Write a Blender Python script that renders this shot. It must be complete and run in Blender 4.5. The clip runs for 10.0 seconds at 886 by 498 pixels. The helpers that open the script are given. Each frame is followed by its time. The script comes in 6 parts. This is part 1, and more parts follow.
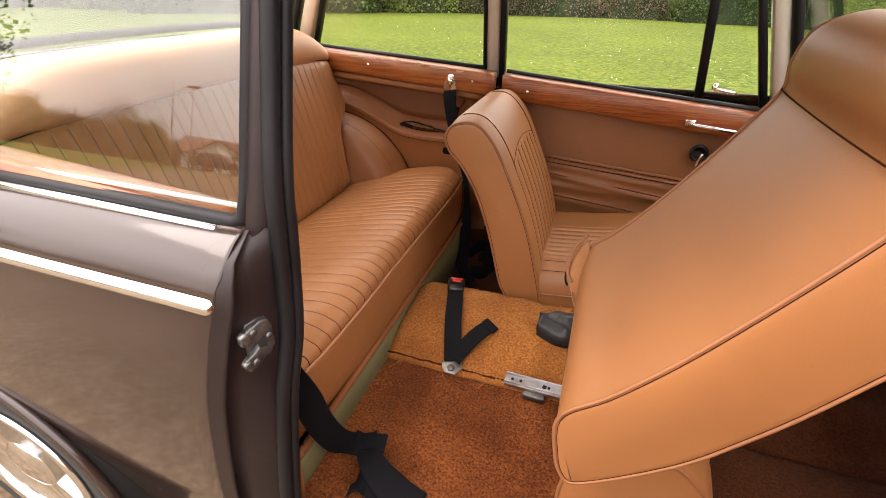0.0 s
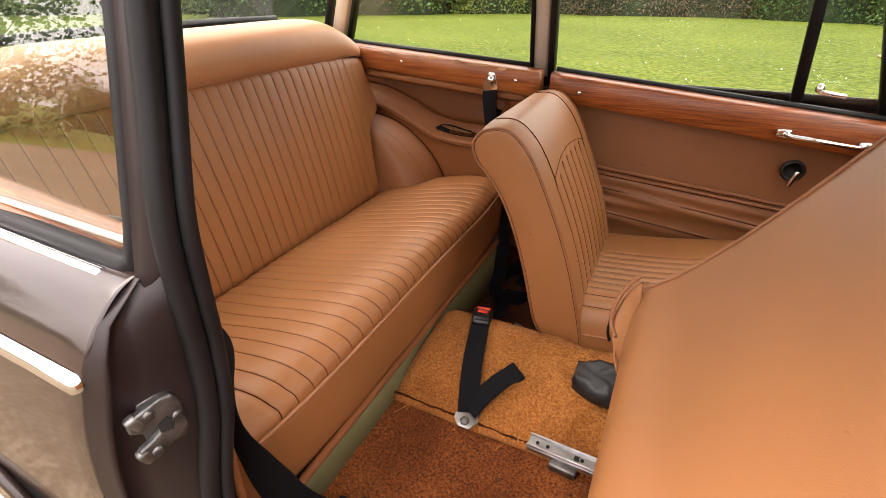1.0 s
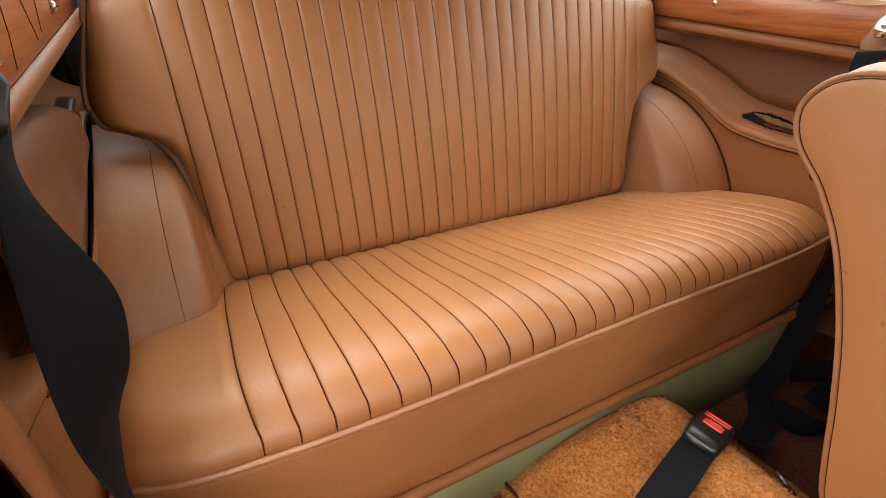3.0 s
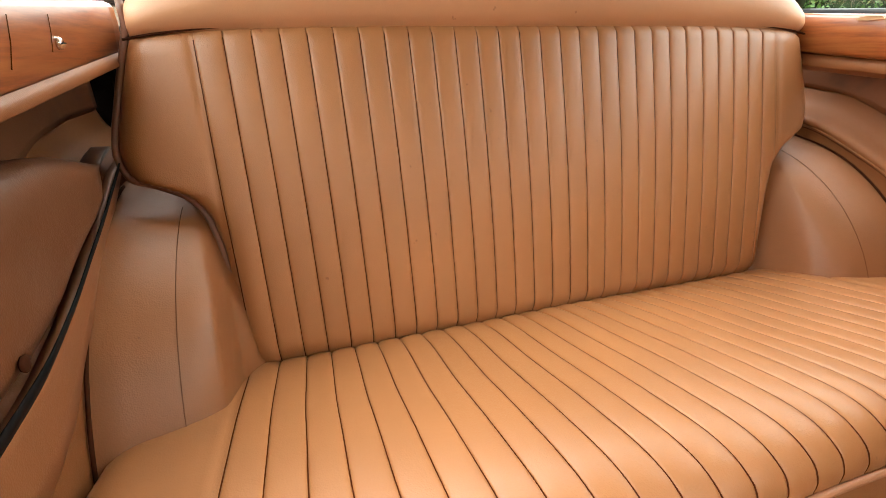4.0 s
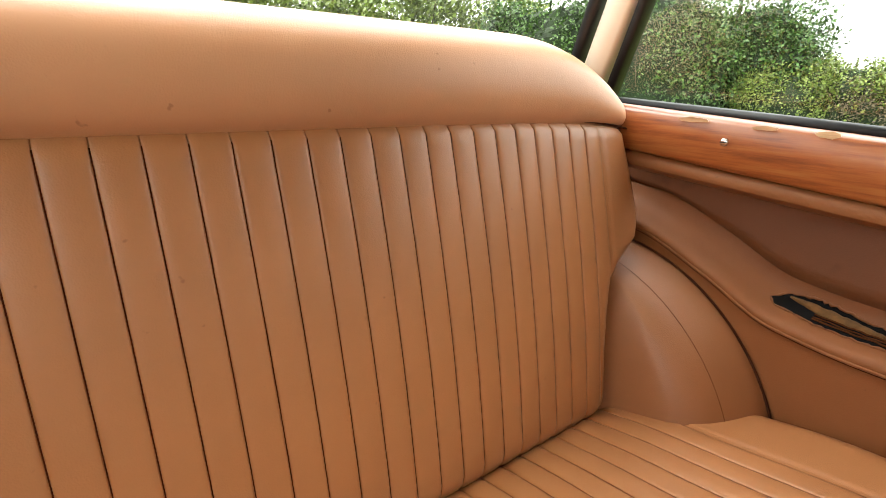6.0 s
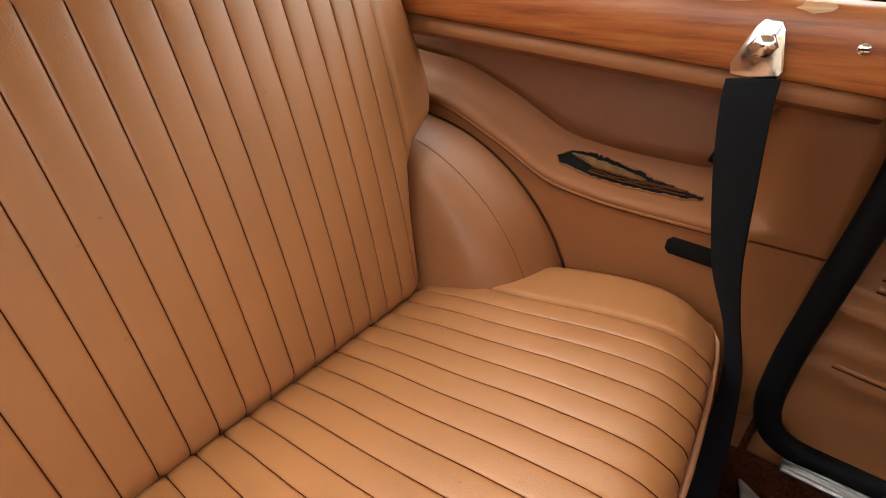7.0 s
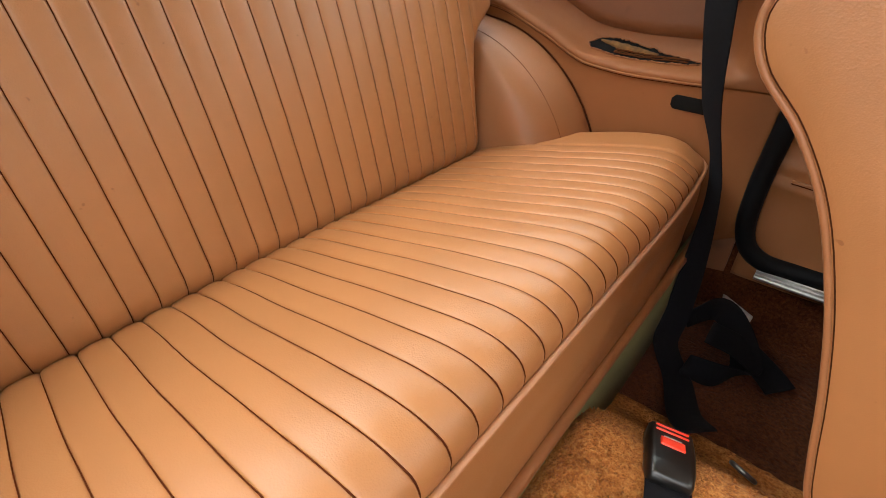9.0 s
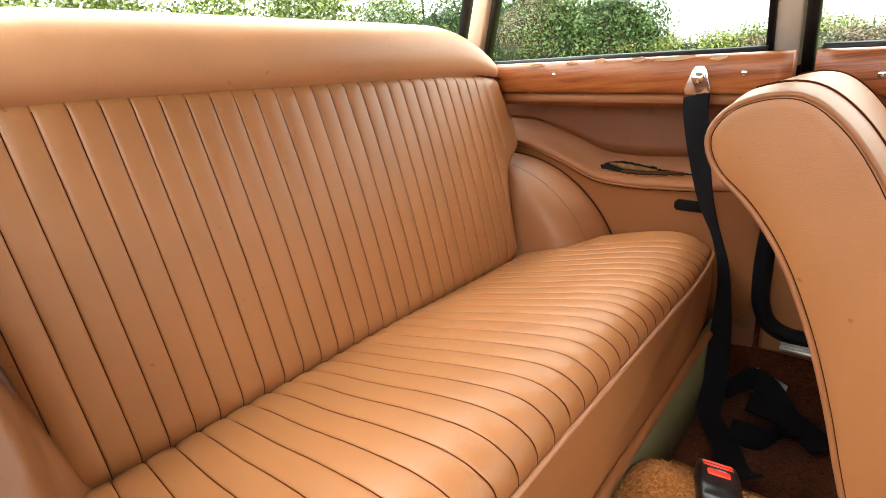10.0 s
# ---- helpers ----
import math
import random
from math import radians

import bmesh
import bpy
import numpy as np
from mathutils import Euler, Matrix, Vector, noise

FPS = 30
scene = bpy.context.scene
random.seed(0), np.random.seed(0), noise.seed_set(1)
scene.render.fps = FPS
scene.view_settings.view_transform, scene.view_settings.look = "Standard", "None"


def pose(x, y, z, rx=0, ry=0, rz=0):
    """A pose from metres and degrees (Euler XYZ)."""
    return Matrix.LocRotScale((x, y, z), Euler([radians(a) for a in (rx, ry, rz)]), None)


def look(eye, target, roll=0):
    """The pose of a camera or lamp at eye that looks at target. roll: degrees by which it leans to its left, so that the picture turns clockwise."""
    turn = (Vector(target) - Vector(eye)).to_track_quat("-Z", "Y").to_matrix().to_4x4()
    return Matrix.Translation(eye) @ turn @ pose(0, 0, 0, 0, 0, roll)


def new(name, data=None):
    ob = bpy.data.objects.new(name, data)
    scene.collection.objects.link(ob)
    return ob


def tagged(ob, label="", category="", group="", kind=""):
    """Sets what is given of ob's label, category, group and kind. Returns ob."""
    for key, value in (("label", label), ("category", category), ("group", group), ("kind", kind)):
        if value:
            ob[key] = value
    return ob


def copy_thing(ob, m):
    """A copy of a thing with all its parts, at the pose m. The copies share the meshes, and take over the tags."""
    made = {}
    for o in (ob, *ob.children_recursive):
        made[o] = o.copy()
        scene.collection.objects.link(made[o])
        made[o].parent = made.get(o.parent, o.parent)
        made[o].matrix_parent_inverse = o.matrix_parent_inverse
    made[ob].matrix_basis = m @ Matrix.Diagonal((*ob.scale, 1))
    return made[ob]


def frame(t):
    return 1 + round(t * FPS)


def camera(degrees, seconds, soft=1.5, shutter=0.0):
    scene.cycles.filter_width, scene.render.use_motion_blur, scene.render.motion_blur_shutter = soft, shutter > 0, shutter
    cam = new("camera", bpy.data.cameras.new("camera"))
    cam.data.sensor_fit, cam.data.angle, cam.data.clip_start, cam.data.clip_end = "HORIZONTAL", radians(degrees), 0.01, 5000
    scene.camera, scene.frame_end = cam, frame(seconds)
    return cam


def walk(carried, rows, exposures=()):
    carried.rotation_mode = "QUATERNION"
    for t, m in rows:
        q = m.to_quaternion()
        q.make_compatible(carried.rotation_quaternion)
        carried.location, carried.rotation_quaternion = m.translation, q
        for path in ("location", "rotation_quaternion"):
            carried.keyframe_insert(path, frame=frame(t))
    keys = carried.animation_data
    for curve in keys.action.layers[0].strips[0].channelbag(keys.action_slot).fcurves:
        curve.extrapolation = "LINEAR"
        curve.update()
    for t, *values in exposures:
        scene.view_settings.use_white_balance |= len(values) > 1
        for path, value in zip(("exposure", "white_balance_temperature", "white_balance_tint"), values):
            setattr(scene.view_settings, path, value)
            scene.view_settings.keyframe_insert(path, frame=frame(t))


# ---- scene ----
cam = camera(86.6, 10.0, 0.5)
EXPO = [(0, 1.72, 7050, 20), (2, 1.95, 7050, 17), (3, 2.31, 6500, 10), (4.5, 2.57, 6450, 8), (5.2, 2.38, 6450, 9), (7, 2.23, 6500, 10), (7.8, 2.40, 6500, 8), (8.5, 2.40, 6500, 8), (10, 2.52, 6500, 8)]
PATH = [
    (0, (0.946, -1.001, 1.215), (0.396, 0.642, 0.217), 0.9),
    (0.5, (0.943, -0.911, 1.202), (0.298, 0.701, 0.209), 0.1),
    (1, (0.954, -0.8, 1.175), (0.183, 0.754, 0.181), -0.3),
    (1.5, (0.976, -0.696, 1.137), (0.007, 0.742, 0.14), -0.5),
    (2, (0.963, -0.62, 1.086), (-0.213, 0.646, 0.079), -0.5),
    (2.2, (0.942, -0.582, 1.049), (-0.324, 0.595, 0.044), -0.4),
    (2.5, (0.897, -0.526, 1.0), (-0.492, 0.507, -0.002), 0.4),
    (3, (0.844, -0.453, 0.973), (-0.701, 0.372, 0.006), 0.6),
    (3.2, (0.818, -0.433, 0.968), (-0.781, 0.303, 0.02), 0.4),
    (4.3, (0.64, -0.354, 0.946), (-1.122, 0.211, 0.186), -0.4),
    (4.5, (0.611, -0.337, 0.952), (-1.137, 0.289, 0.209), -0.1),
    (5, (0.537, -0.282, 0.977), (-1.164, 0.505, 0.281), 2.1),
    (5.2, (0.507, -0.259, 0.984), (-1.176, 0.579, 0.304), 3.4),
    (6.3, (0.444, -0.075, 1.02), (-0.956, 1.158, 0.299), 0.8),
    (6.5, (0.447, -0.049, 1.015), (-0.835, 1.25, 0.198), 0.6),
    (7, (0.5, -0.015, 0.99), (-0.547, 1.33, -0.056), -0.3),
    (7.5, (0.557, -0.04, 0.953), (-0.387, 1.214, -0.286), -0.8),
    (8, (0.585, -0.116, 0.915), (-0.395, 1.061, -0.371), 0.4),
    (8.5, (0.611, -0.21, 0.912), (-0.411, 0.964, -0.343), 0.6),
    (9, (0.639, -0.305, 0.916), (-0.443, 0.954, -0.199), -0.8),
    (9.5, (0.669, -0.392, 0.928), (-0.532, 0.925, 0.021), -3.6),
    (10, (0.715, -0.468, 0.942), (-0.595, 0.904, 0.308), -5.5),
]
walk(cam, [(t, look(eye, target, roll)) for t, eye, target, roll in PATH], EXPO)

SKY, SUN = 0.13, 0.7

# ---------- world, sun, exposure ----------
world = bpy.data.worlds.new("overcast_sky")
scene.world = world
world.use_nodes = True
wn, wl = world.node_tree.nodes, world.node_tree.links
wn.clear()
w_out = wn.new("ShaderNodeOutputWorld")
w_bg = wn.new("ShaderNodeBackground")
w_sky = wn.new("ShaderNodeTexSky")
w_sky.sky_type = "NISHITA"
w_sky.sun_disc = False
w_sky.sun_elevation = radians(55)
w_sky.sun_rotation = radians(230)
w_sky.air_density, w_sky.dust_density = 1.6, 4.0
w_noise = wn.new("ShaderNodeTexNoise")
w_noise.inputs["Scale"].default_value = 2.2
w_noise.inputs["Detail"].default_value = 6.0
w_ramp = wn.new("ShaderNodeMapRange")
w_ramp.inputs["From Min"].default_value, w_ramp.inputs["From Max"].default_value = 0.3, 0.75
w_ramp.inputs["To Min"].default_value, w_ramp.inputs["To Max"].default_value = 8.0, 13.0
w_mix = wn.new("ShaderNodeMix")
w_mix.data_type = "RGBA"
w_mix.inputs["Factor"].default_value = 0.92
w_cloud = wn.new("ShaderNodeCombineColor")
# an overcast sky is brighter overhead than at the horizon
w_dir, w_sep, w_up, w_mul = wn.new("ShaderNodeTexCoord"), wn.new("ShaderNodeSeparateXYZ"), wn.new("ShaderNodeMapRange"), wn.new("ShaderNodeMath")
w_up.inputs["To Min"].default_value, w_up.inputs["To Max"].default_value = 0.45, 1.6
w_mul.operation = "MULTIPLY"
wl.new(w_dir.outputs["Generated"], w_sep.inputs["Vector"])
wl.new(w_sep.outputs["Z"], w_up.inputs["Value"])
wl.new(w_noise.outputs["Fac"], w_ramp.inputs["Value"])
wl.new(w_ramp.outputs["Result"], w_mul.inputs[0])
wl.new(w_up.outputs["Result"], w_mul.inputs[1])
for ch in ("Red", "Green", "Blue"):
    wl.new(w_mul.outputs["Value"], w_cloud.inputs[ch])
wl.new(w_sky.outputs["Color"], w_mix.inputs["A"])
wl.new(w_cloud.outputs["Color"], w_mix.inputs["B"])
wl.new(w_mix.outputs["Result"], w_bg.inputs["Color"])
w_bg.inputs["Strength"].default_value = SKY
wl.new(w_bg.outputs["Background"], w_out.inputs["Surface"])

sun = new("sun", bpy.data.lights.new("sun", "SUN"))
sun.data.energy, sun.data.angle, sun.data.color = SUN, radians(40), (1.0, 0.95, 0.88)
sun.matrix_world = look((-3.4, -1.6, 6.0), (0, 0, 0))


# ---------- materials ----------
def base_mat(name, rough=0.5, metal=0.0):
    m = bpy.data.materials.new(name)
    m.use_nodes = True
    b = m.node_tree.nodes["Principled BSDF"]
    b.inputs["Roughness"].default_value, b.inputs["Metallic"].default_value = rough, metal
    return m, m.node_tree.nodes, m.node_tree.links, b


def noise_tex(n, l, scale, detail=4.0, stretch=None, rough=0.55):
    tc = n.new("ShaderNodeTexCoord")
    tex = n.new("ShaderNodeTexNoise")
    tex.inputs["Scale"].default_value, tex.inputs["Detail"].default_value = scale, detail
    tex.inputs["Roughness"].default_value = rough
    if stretch:
        mp = n.new("ShaderNodeMapping")
        mp.inputs["Scale"].default_value = stretch
        l.new(tc.outputs["Object"], mp.inputs["Vector"])
        l.new(mp.outputs["Vector"], tex.inputs["Vector"])
    else:
        l.new(tc.outputs["Object"], tex.inputs["Vector"])
    return tex


def ramp(n, l, source, stops):
    r = n.new("ShaderNodeValToRGB")
    while len(r.color_ramp.elements) < len(stops):
        r.color_ramp.elements.new(0.5)
    for e, (p, c) in zip(r.color_ramp.elements, stops):
        e.position, e.color = p, (*c, 1)
    l.new(source, r.inputs["Fac"])
    return r


def add_bump(n, l, b, pairs):
    """pairs: (height socket, strength, distance) chained into the normal."""
    last = None
    for sock, strength, dist in pairs:
        k = n.new("ShaderNodeBump")
        k.inputs["Strength"].default_value, k.inputs["Distance"].default_value = strength, dist
        l.new(sock, k.inputs["Height"])
        if last:
            l.new(last.outputs["Normal"], k.inputs["Normal"])
        last = k
    l.new(last.outputs["Normal"], b.inputs["Normal"])


def shade(c, f):
    return tuple(min(1.0, v * f) for v in c)


def mat_leather(name, c, rough=0.45, grime=0.0):
    m, n, l, b = base_mat(name, rough)
    big = noise_tex(n, l, 5.0, 5.0)
    r = ramp(n, l, big.outputs["Fac"], [(0.25, shade(c, 0.86)), (0.55, c), (0.8, shade(c, 1.1))])
    spots = noise_tex(n, l, 70.0, 2.0)
    sp = ramp(n, l, spots.outputs["Fac"], [(0.0, (1, 1, 1)), (0.745, (1, 1, 1)), (0.79, (0.45, 0.35, 0.3))])
    mx = n.new("ShaderNodeMix")
    mx.data_type, mx.blend_type = "RGBA", "MULTIPLY"
    mx.inputs["Factor"].default_value = 0.5
    l.new(r.outputs["Color"], mx.inputs["A"])
    l.new(sp.outputs["Color"], mx.inputs["B"])
    col = mx.outputs["Result"]
    if grime:
        # dark finger-marked smudges
        g = noise_tex(n, l, 9.0, 3.0)
        gr = ramp(n, l, g.outputs["Fac"], [(0.0, (1, 1, 1)), (0.56, (1, 1, 1)), (0.70, (0.40, 0.38, 0.40))])
        mg = n.new("ShaderNodeMix")
        mg.data_type, mg.blend_type = "RGBA", "MULTIPLY"
        mg.inputs["Factor"].default_value = grime
        l.new(col, mg.inputs["A"])
        l.new(gr.outputs["Color"], mg.inputs["B"])
        col = mg.outputs["Result"]
    l.new(col, b.inputs["Base Color"])
    mr = n.new("ShaderNodeMapRange")
    mr.inputs["To Min"].default_value, mr.inputs["To Max"].default_value = rough - 0.02, rough + 0.06
    l.new(big.outputs["Fac"], mr.inputs["Value"])
    l.new(mr.outputs["Result"], b.inputs["Roughness"])
    vo = n.new("ShaderNodeTexVoronoi")
    vo.inputs["Scale"].default_value = 650.0
    tc = n.new("ShaderNodeTexCoord")
    l.new(tc.outputs["Object"], vo.inputs["Vector"])
    wr = noise_tex(n, l, 38.0, 4.0)
    crease = noise_tex(n, l, 120.0, 5.0, None, 0.7)
    add_bump(n, l, b, [(wr.outputs["Fac"], 0.16, 0.002), (crease.outputs["Fac"], 0.26, 0.0008), (vo.outputs["Distance"], 0.22, 0.0006)])
    b.inputs["Specular IOR Level"].default_value = 0.54
    return m


def mat_plain(name, c, rough=0.5, metal=0.0, vary=0.12, scale=18.0, bump=0.08, gloss=0.5):
    m, n, l, b = base_mat(name, rough, metal)
    b.inputs["Specular IOR Level"].default_value = gloss
    t = noise_tex(n, l, scale, 5.0)
    r = ramp(n, l, t.outputs["Fac"], [(0.3, shade(c, 1 - vary)), (0.7, shade(c, 1 + vary))])
    l.new(r.outputs["Color"], b.inputs["Base Color"])
    f = noise_tex(n, l, scale * 14, 3.0)
    mr = n.new("ShaderNodeMapRange")
    mr.inputs["To Min"].default_value, mr.inputs["To Max"].default_value = max(0.02, rough - 0.1), rough + 0.12
    l.new(t.outputs["Fac"], mr.inputs["Value"])
    l.new(mr.outputs["Result"], b.inputs["Roughness"])
    if bump:
        add_bump(n, l, b, [(f.outputs["Fac"], bump, 0.001)])
    return m


def mat_wood(name, dark, mid, light, stretch=(2.0, 30.0, 30.0)):
    m, n, l, b = base_mat(name, 0.36)
    g = noise_tex(n, l, 6.0, 8.0, stretch, 0.65)
    r = ramp(n, l, g.outputs["Fac"], [(0.34, dark), (0.49, mid), (0.64, light)])
    blot = noise_tex(n, l, 9.0, 3.0, (0.6, 1.5, 1.5))
    r2 = ramp(n, l, blot.outputs["Fac"], [(0.35, (0.62, 0.55, 0.5)), (0.6, (1.0, 1.0, 1.0))])
    mx = n.new("ShaderNodeMix")
    mx.data_type, mx.blend_type = "RGBA", "MULTIPLY"
    mx.inputs["Factor"].default_value = 0.6
    l.new(r.outputs["Color"], mx.inputs["A"])
    l.new(r2.outputs["Color"], mx.inputs["B"])
    l.new(mx.outputs["Result"], b.inputs["Base Color"])
    b.inputs["Coat Weight"].default_value, b.inputs["Coat Roughness"].default_value = 0.2, 0.2
    add_bump(n, l, b, [(g.outputs["Fac"], 0.12, 0.001)])
    return m


def mat_carpet(name, dark, mid, light, stain=0.5):
    m, n, l, b = base_mat(name, 0.95)
    f = noise_tex(n, l, 420.0, 3.0)
    tuft = noise_tex(n, l, 190.0, 2.0)
    both = n.new("ShaderNodeMix")
    both.inputs["Factor"].default_value = 0.55
    l.new(f.outputs["Fac"], both.inputs["A"])
    l.new(tuft.outputs["Fac"], both.inputs["B"])
    r = ramp(n, l, both.outputs["Result"], [(0.36, dark), (0.50, mid), (0.64, light)])
    big = noise_tex(n, l, 7.0, 5.0)
    r2 = ramp(n, l, big.outputs["Fac"], [(0.33, (0.42, 0.34, 0.3)), (0.6, (1.0, 1.0, 1.0))])
    mx = n.new("ShaderNodeMix")
    mx.data_type, mx.blend_type = "RGBA", "MULTIPLY"
    mx.inputs["Factor"].default_value = stain
    l.new(r.outputs["Color"], mx.inputs["A"])
    l.new(r2.outputs["Color"], mx.inputs["B"])
    l.new(mx.outputs["Result"], b.inputs["Base Color"])
    b.inputs["Specular IOR Level"].default_value = 0.1
    b.inputs["Sheen Weight"].default_value = 0.04
    add_bump(n, l, b, [(tuft.outputs["Fac"], 0.8, 0.005), (f.outputs["Fac"], 0.8, 0.002)])
    return m


def mat_glass(name, tint=(0.97, 1.0, 0.98), least=0.10):
    m, n, l, b = base_mat(name, 0.0)
    n.remove(b)
    tr, gl = n.new("ShaderNodeBsdfTransparent"), n.new("ShaderNodeBsdfGlossy")
    tr.inputs["Color"].default_value = (*tint, 1)
    gl.inputs["Roughness"].default_value = 0.01
    fr, mix = n.new("ShaderNodeLayerWeight"), n.new("ShaderNodeMixShader")
    pw, mr = n.new("ShaderNodeMath"), n.new("ShaderNodeMapRange")
    pw.operation = "POWER"
    pw.inputs[1].default_value = 4.0
    mr.inputs["To Min"].default_value, mr.inputs["To Max"].default_value = least, 1.0
    l.new(fr.outputs["Facing"], pw.inputs[0])
    l.new(pw.outputs["Value"], mr.inputs["Value"])
    l.new(mr.outputs["Result"], mix.inputs["Fac"])
    l.new(tr.outputs["BSDF"], mix.inputs[1])
    l.new(gl.outputs["BSDF"], mix.inputs[2])
    l.new(mix.outputs["Shader"], n["Material Output"].inputs["Surface"])
    return m


TAN = (0.312, 0.126, 0.0425)
M_LEATHER = mat_leather("tan_leather", TAN, 0.42)
# Faded roll leather, with window light on the top also in its colour.
M_LEATHER_TOP = mat_leather("faded_lit_leather", (0.540, 0.275, 0.138), 0.40)
M_VINYL = mat_leather("tan_vinyl_trim", (0.216, 0.077, 0.025), 0.52)
M_VINYL.node_tree.nodes["Principled BSDF"].inputs["Specular IOR Level"].default_value = 0.28
M_DOORCARD = mat_leather("tan_vinyl_door_card", (0.258, 0.097, 0.034), 0.48)
M_PAD = mat_leather("brown_vinyl_pad", (0.120, 0.044, 0.017), 0.38)
M_ARCH = mat_leather("tan_vinyl_arch", (0.240, 0.091, 0.031), 0.45)
# Brown vinyl and smudges, darker still with the recess shade in the colour.
M_RECESS = mat_leather("brown_vinyl_recess_shade", (0.165, 0.058, 0.021), 0.52, 1.0)
M_PIPING = mat_leather("piping_leather", (0.37, 0.165, 0.080), 0.4)
M_THREAD = mat_plain("dark_thread", (0.045, 0.014, 0.006), 0.9, 0, 0.12, 18.0, 0.08, 0.05)
M_SEAM = mat_plain("brown_seam_thread", (0.060, 0.013, 0.004), 0.95, 0, 0.12, 18.0, 0.08, 0.03)
M_SEAM.node_tree.nodes["Principled BSDF"].inputs["Specular IOR Level"].default_value = 0.08
# Seam thread a touch lighter: daylight on the cushion is in the colour.
M_SEAM_LIT = mat_plain("lit_seam_thread", (0.066, 0.016, 0.005), 0.95, 0, 0.12, 18.0, 0.08, 0.03)
M_PIPING_EDGE = mat_leather("dark_brown_piping", (0.205, 0.098, 0.062), 0.38)
M_PIPING_DARK = mat_leather("seat_piping", (0.27, 0.105, 0.040), 0.48)
M_WOOD = mat_wood("varnished_walnut", (0.10, 0.020, 0.005), (0.27, 0.062, 0.012), (0.37, 0.112, 0.026), (1.6, 42.0, 42.0))
M_WOOD_OLD = mat_wood("worn_varnished_wood", (0.16, 0.036, 0.009), (0.30, 0.082, 0.019), (0.36, 0.125, 0.034), (1.2, 18.0, 18.0))
M_WOOD_BARE = mat_wood("bare_flaked_wood", (0.35, 0.18, 0.09), (0.52, 0.30, 0.15), (0.62, 0.40, 0.22))
M_CARPET = mat_carpet("orange_carpet", (0.21, 0.066, 0.014), (0.36, 0.132, 0.031), (0.47, 0.205, 0.060))
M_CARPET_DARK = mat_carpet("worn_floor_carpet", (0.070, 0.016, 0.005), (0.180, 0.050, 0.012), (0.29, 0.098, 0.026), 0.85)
# Deeper copy of the floor carpet: footwell and under-seat shade is in its colour.
M_CARPET_FAR = mat_carpet("shade_brown_carpet", (0.036, 0.0095, 0.0035), (0.070, 0.0195, 0.0065), (0.098, 0.031, 0.0095), 0.7)
M_BELT = mat_plain("black_webbing", (0.0036, 0.0034, 0.0050), 0.88, 0, 0.2, 60.0, 0.3, 0.12)
M_PLASTIC = mat_plain("black_plastic", (0.006, 0.0055, 0.0055), 0.32)
M_RUBBER = mat_plain("black_rubber", (0.0065, 0.0062, 0.0075), 0.50, 0, 0.3, 12.0, 0.15, 0.32)
# Darker, duller rubber for the far door seal: footwell shade put into the colour.
M_RUBBER_BLACK = mat_plain("shaded_black_rubber", (0.004, 0.004, 0.005), 0.58, 0, 0.3, 12.0, 0.15)
M_RUBBER_BLACK.node_tree.nodes["Principled BSDF"].inputs["Specular IOR Level"].default_value = 0.12
M_RED = mat_plain("red_plastic", (0.75, 0.045, 0.02), 0.35)
M_CHROME = mat_plain("chrome", (0.82, 0.83, 0.84), 0.09, 1.0, 0.05, 30.0, 0.03)
M_ALLOY = mat_plain("dull_zinc_steel", (0.40, 0.40, 0.40), 0.36, 1.0, 0.22, 40.0, 0.2)
M_ZINC = mat_plain("worn_zinc_casting", (0.15, 0.15, 0.148), 0.55, 1.0, 0.5, 60.0, 0.3)
M_JAW = mat_plain("worn_bare_zinc", (0.22, 0.22, 0.215), 0.5, 1.0, 0.4, 60.0, 0.3)
M_STEEL = mat_plain("worn_grey_steel", (0.16, 0.155, 0.15), 0.45, 1.0, 0.3, 40.0, 0.3)
M_GREEN = mat_plain("sage_green_board", (0.138, 0.132, 0.058), 0.6, 0, 0.16, 9.0, 0.1)
M_CREAM = mat_plain("cream_paint", (0.66, 0.61, 0.52), 0.4, 0, 0.06, 8.0, 0.05)
M_PAINT = mat_plain("dark_brown_car_paint", (0.034, 0.021, 0.017), 0.16, 0, 0.12, 6.0, 0.02)
M_PAINT.node_tree.nodes["Principled BSDF"].inputs["Coat Weight"].default_value = 0.35
M_JAMB = mat_plain("dull_brown_paint", (0.019, 0.0120, 0.0118), 0.42, 0, 0.3, 10.0, 0.1, 0.36)
M_GLASS = mat_glass("window_glass")
M_GLASS_CLEAR = mat_glass("clean_window_glass", (0.96, 0.99, 0.96), 0.03)
M_FOAM = mat_plain("yellow_foam", (0.15, 0.072, 0.020), 0.95, 0, 0.4, 60.0, 0.3)
M_TORN_GAP = mat_plain("black_backing_and_gap_shade", (0.005, 0.0045, 0.0045), 0.75)
M_TORN_GAP.node_tree.nodes["Principled BSDF"].inputs["Specular IOR Level"].default_value = 0.1
M_DIRT = mat_plain("dark_void", (0.01, 0.009, 0.008), 0.9)
M_BELT.node_tree.nodes["Principled BSDF"].inputs["Specular IOR Level"].default_value = 0.16
M_RUBBER.node_tree.nodes["Principled BSDF"].inputs["Specular IOR Level"].default_value = 0.32
M_JAMB.node_tree.nodes["Principled BSDF"].inputs["Specular IOR Level"].default_value = 0.35
M_GALV = mat_plain("galvanised_steel", (0.42, 0.42, 0.41), 0.45, 0.5, 0.3, 60.0, 0.2)
M_STITCH = mat_plain("brown_thread", (0.085, 0.028, 0.010), 0.9, 0, 0.12, 18.0, 0.08, 0.05)
M_GAITER = mat_plain("dark_grey_leather", (0.011, 0.010, 0.012), 0.42, 0, 0.4, 25.0, 0.3)
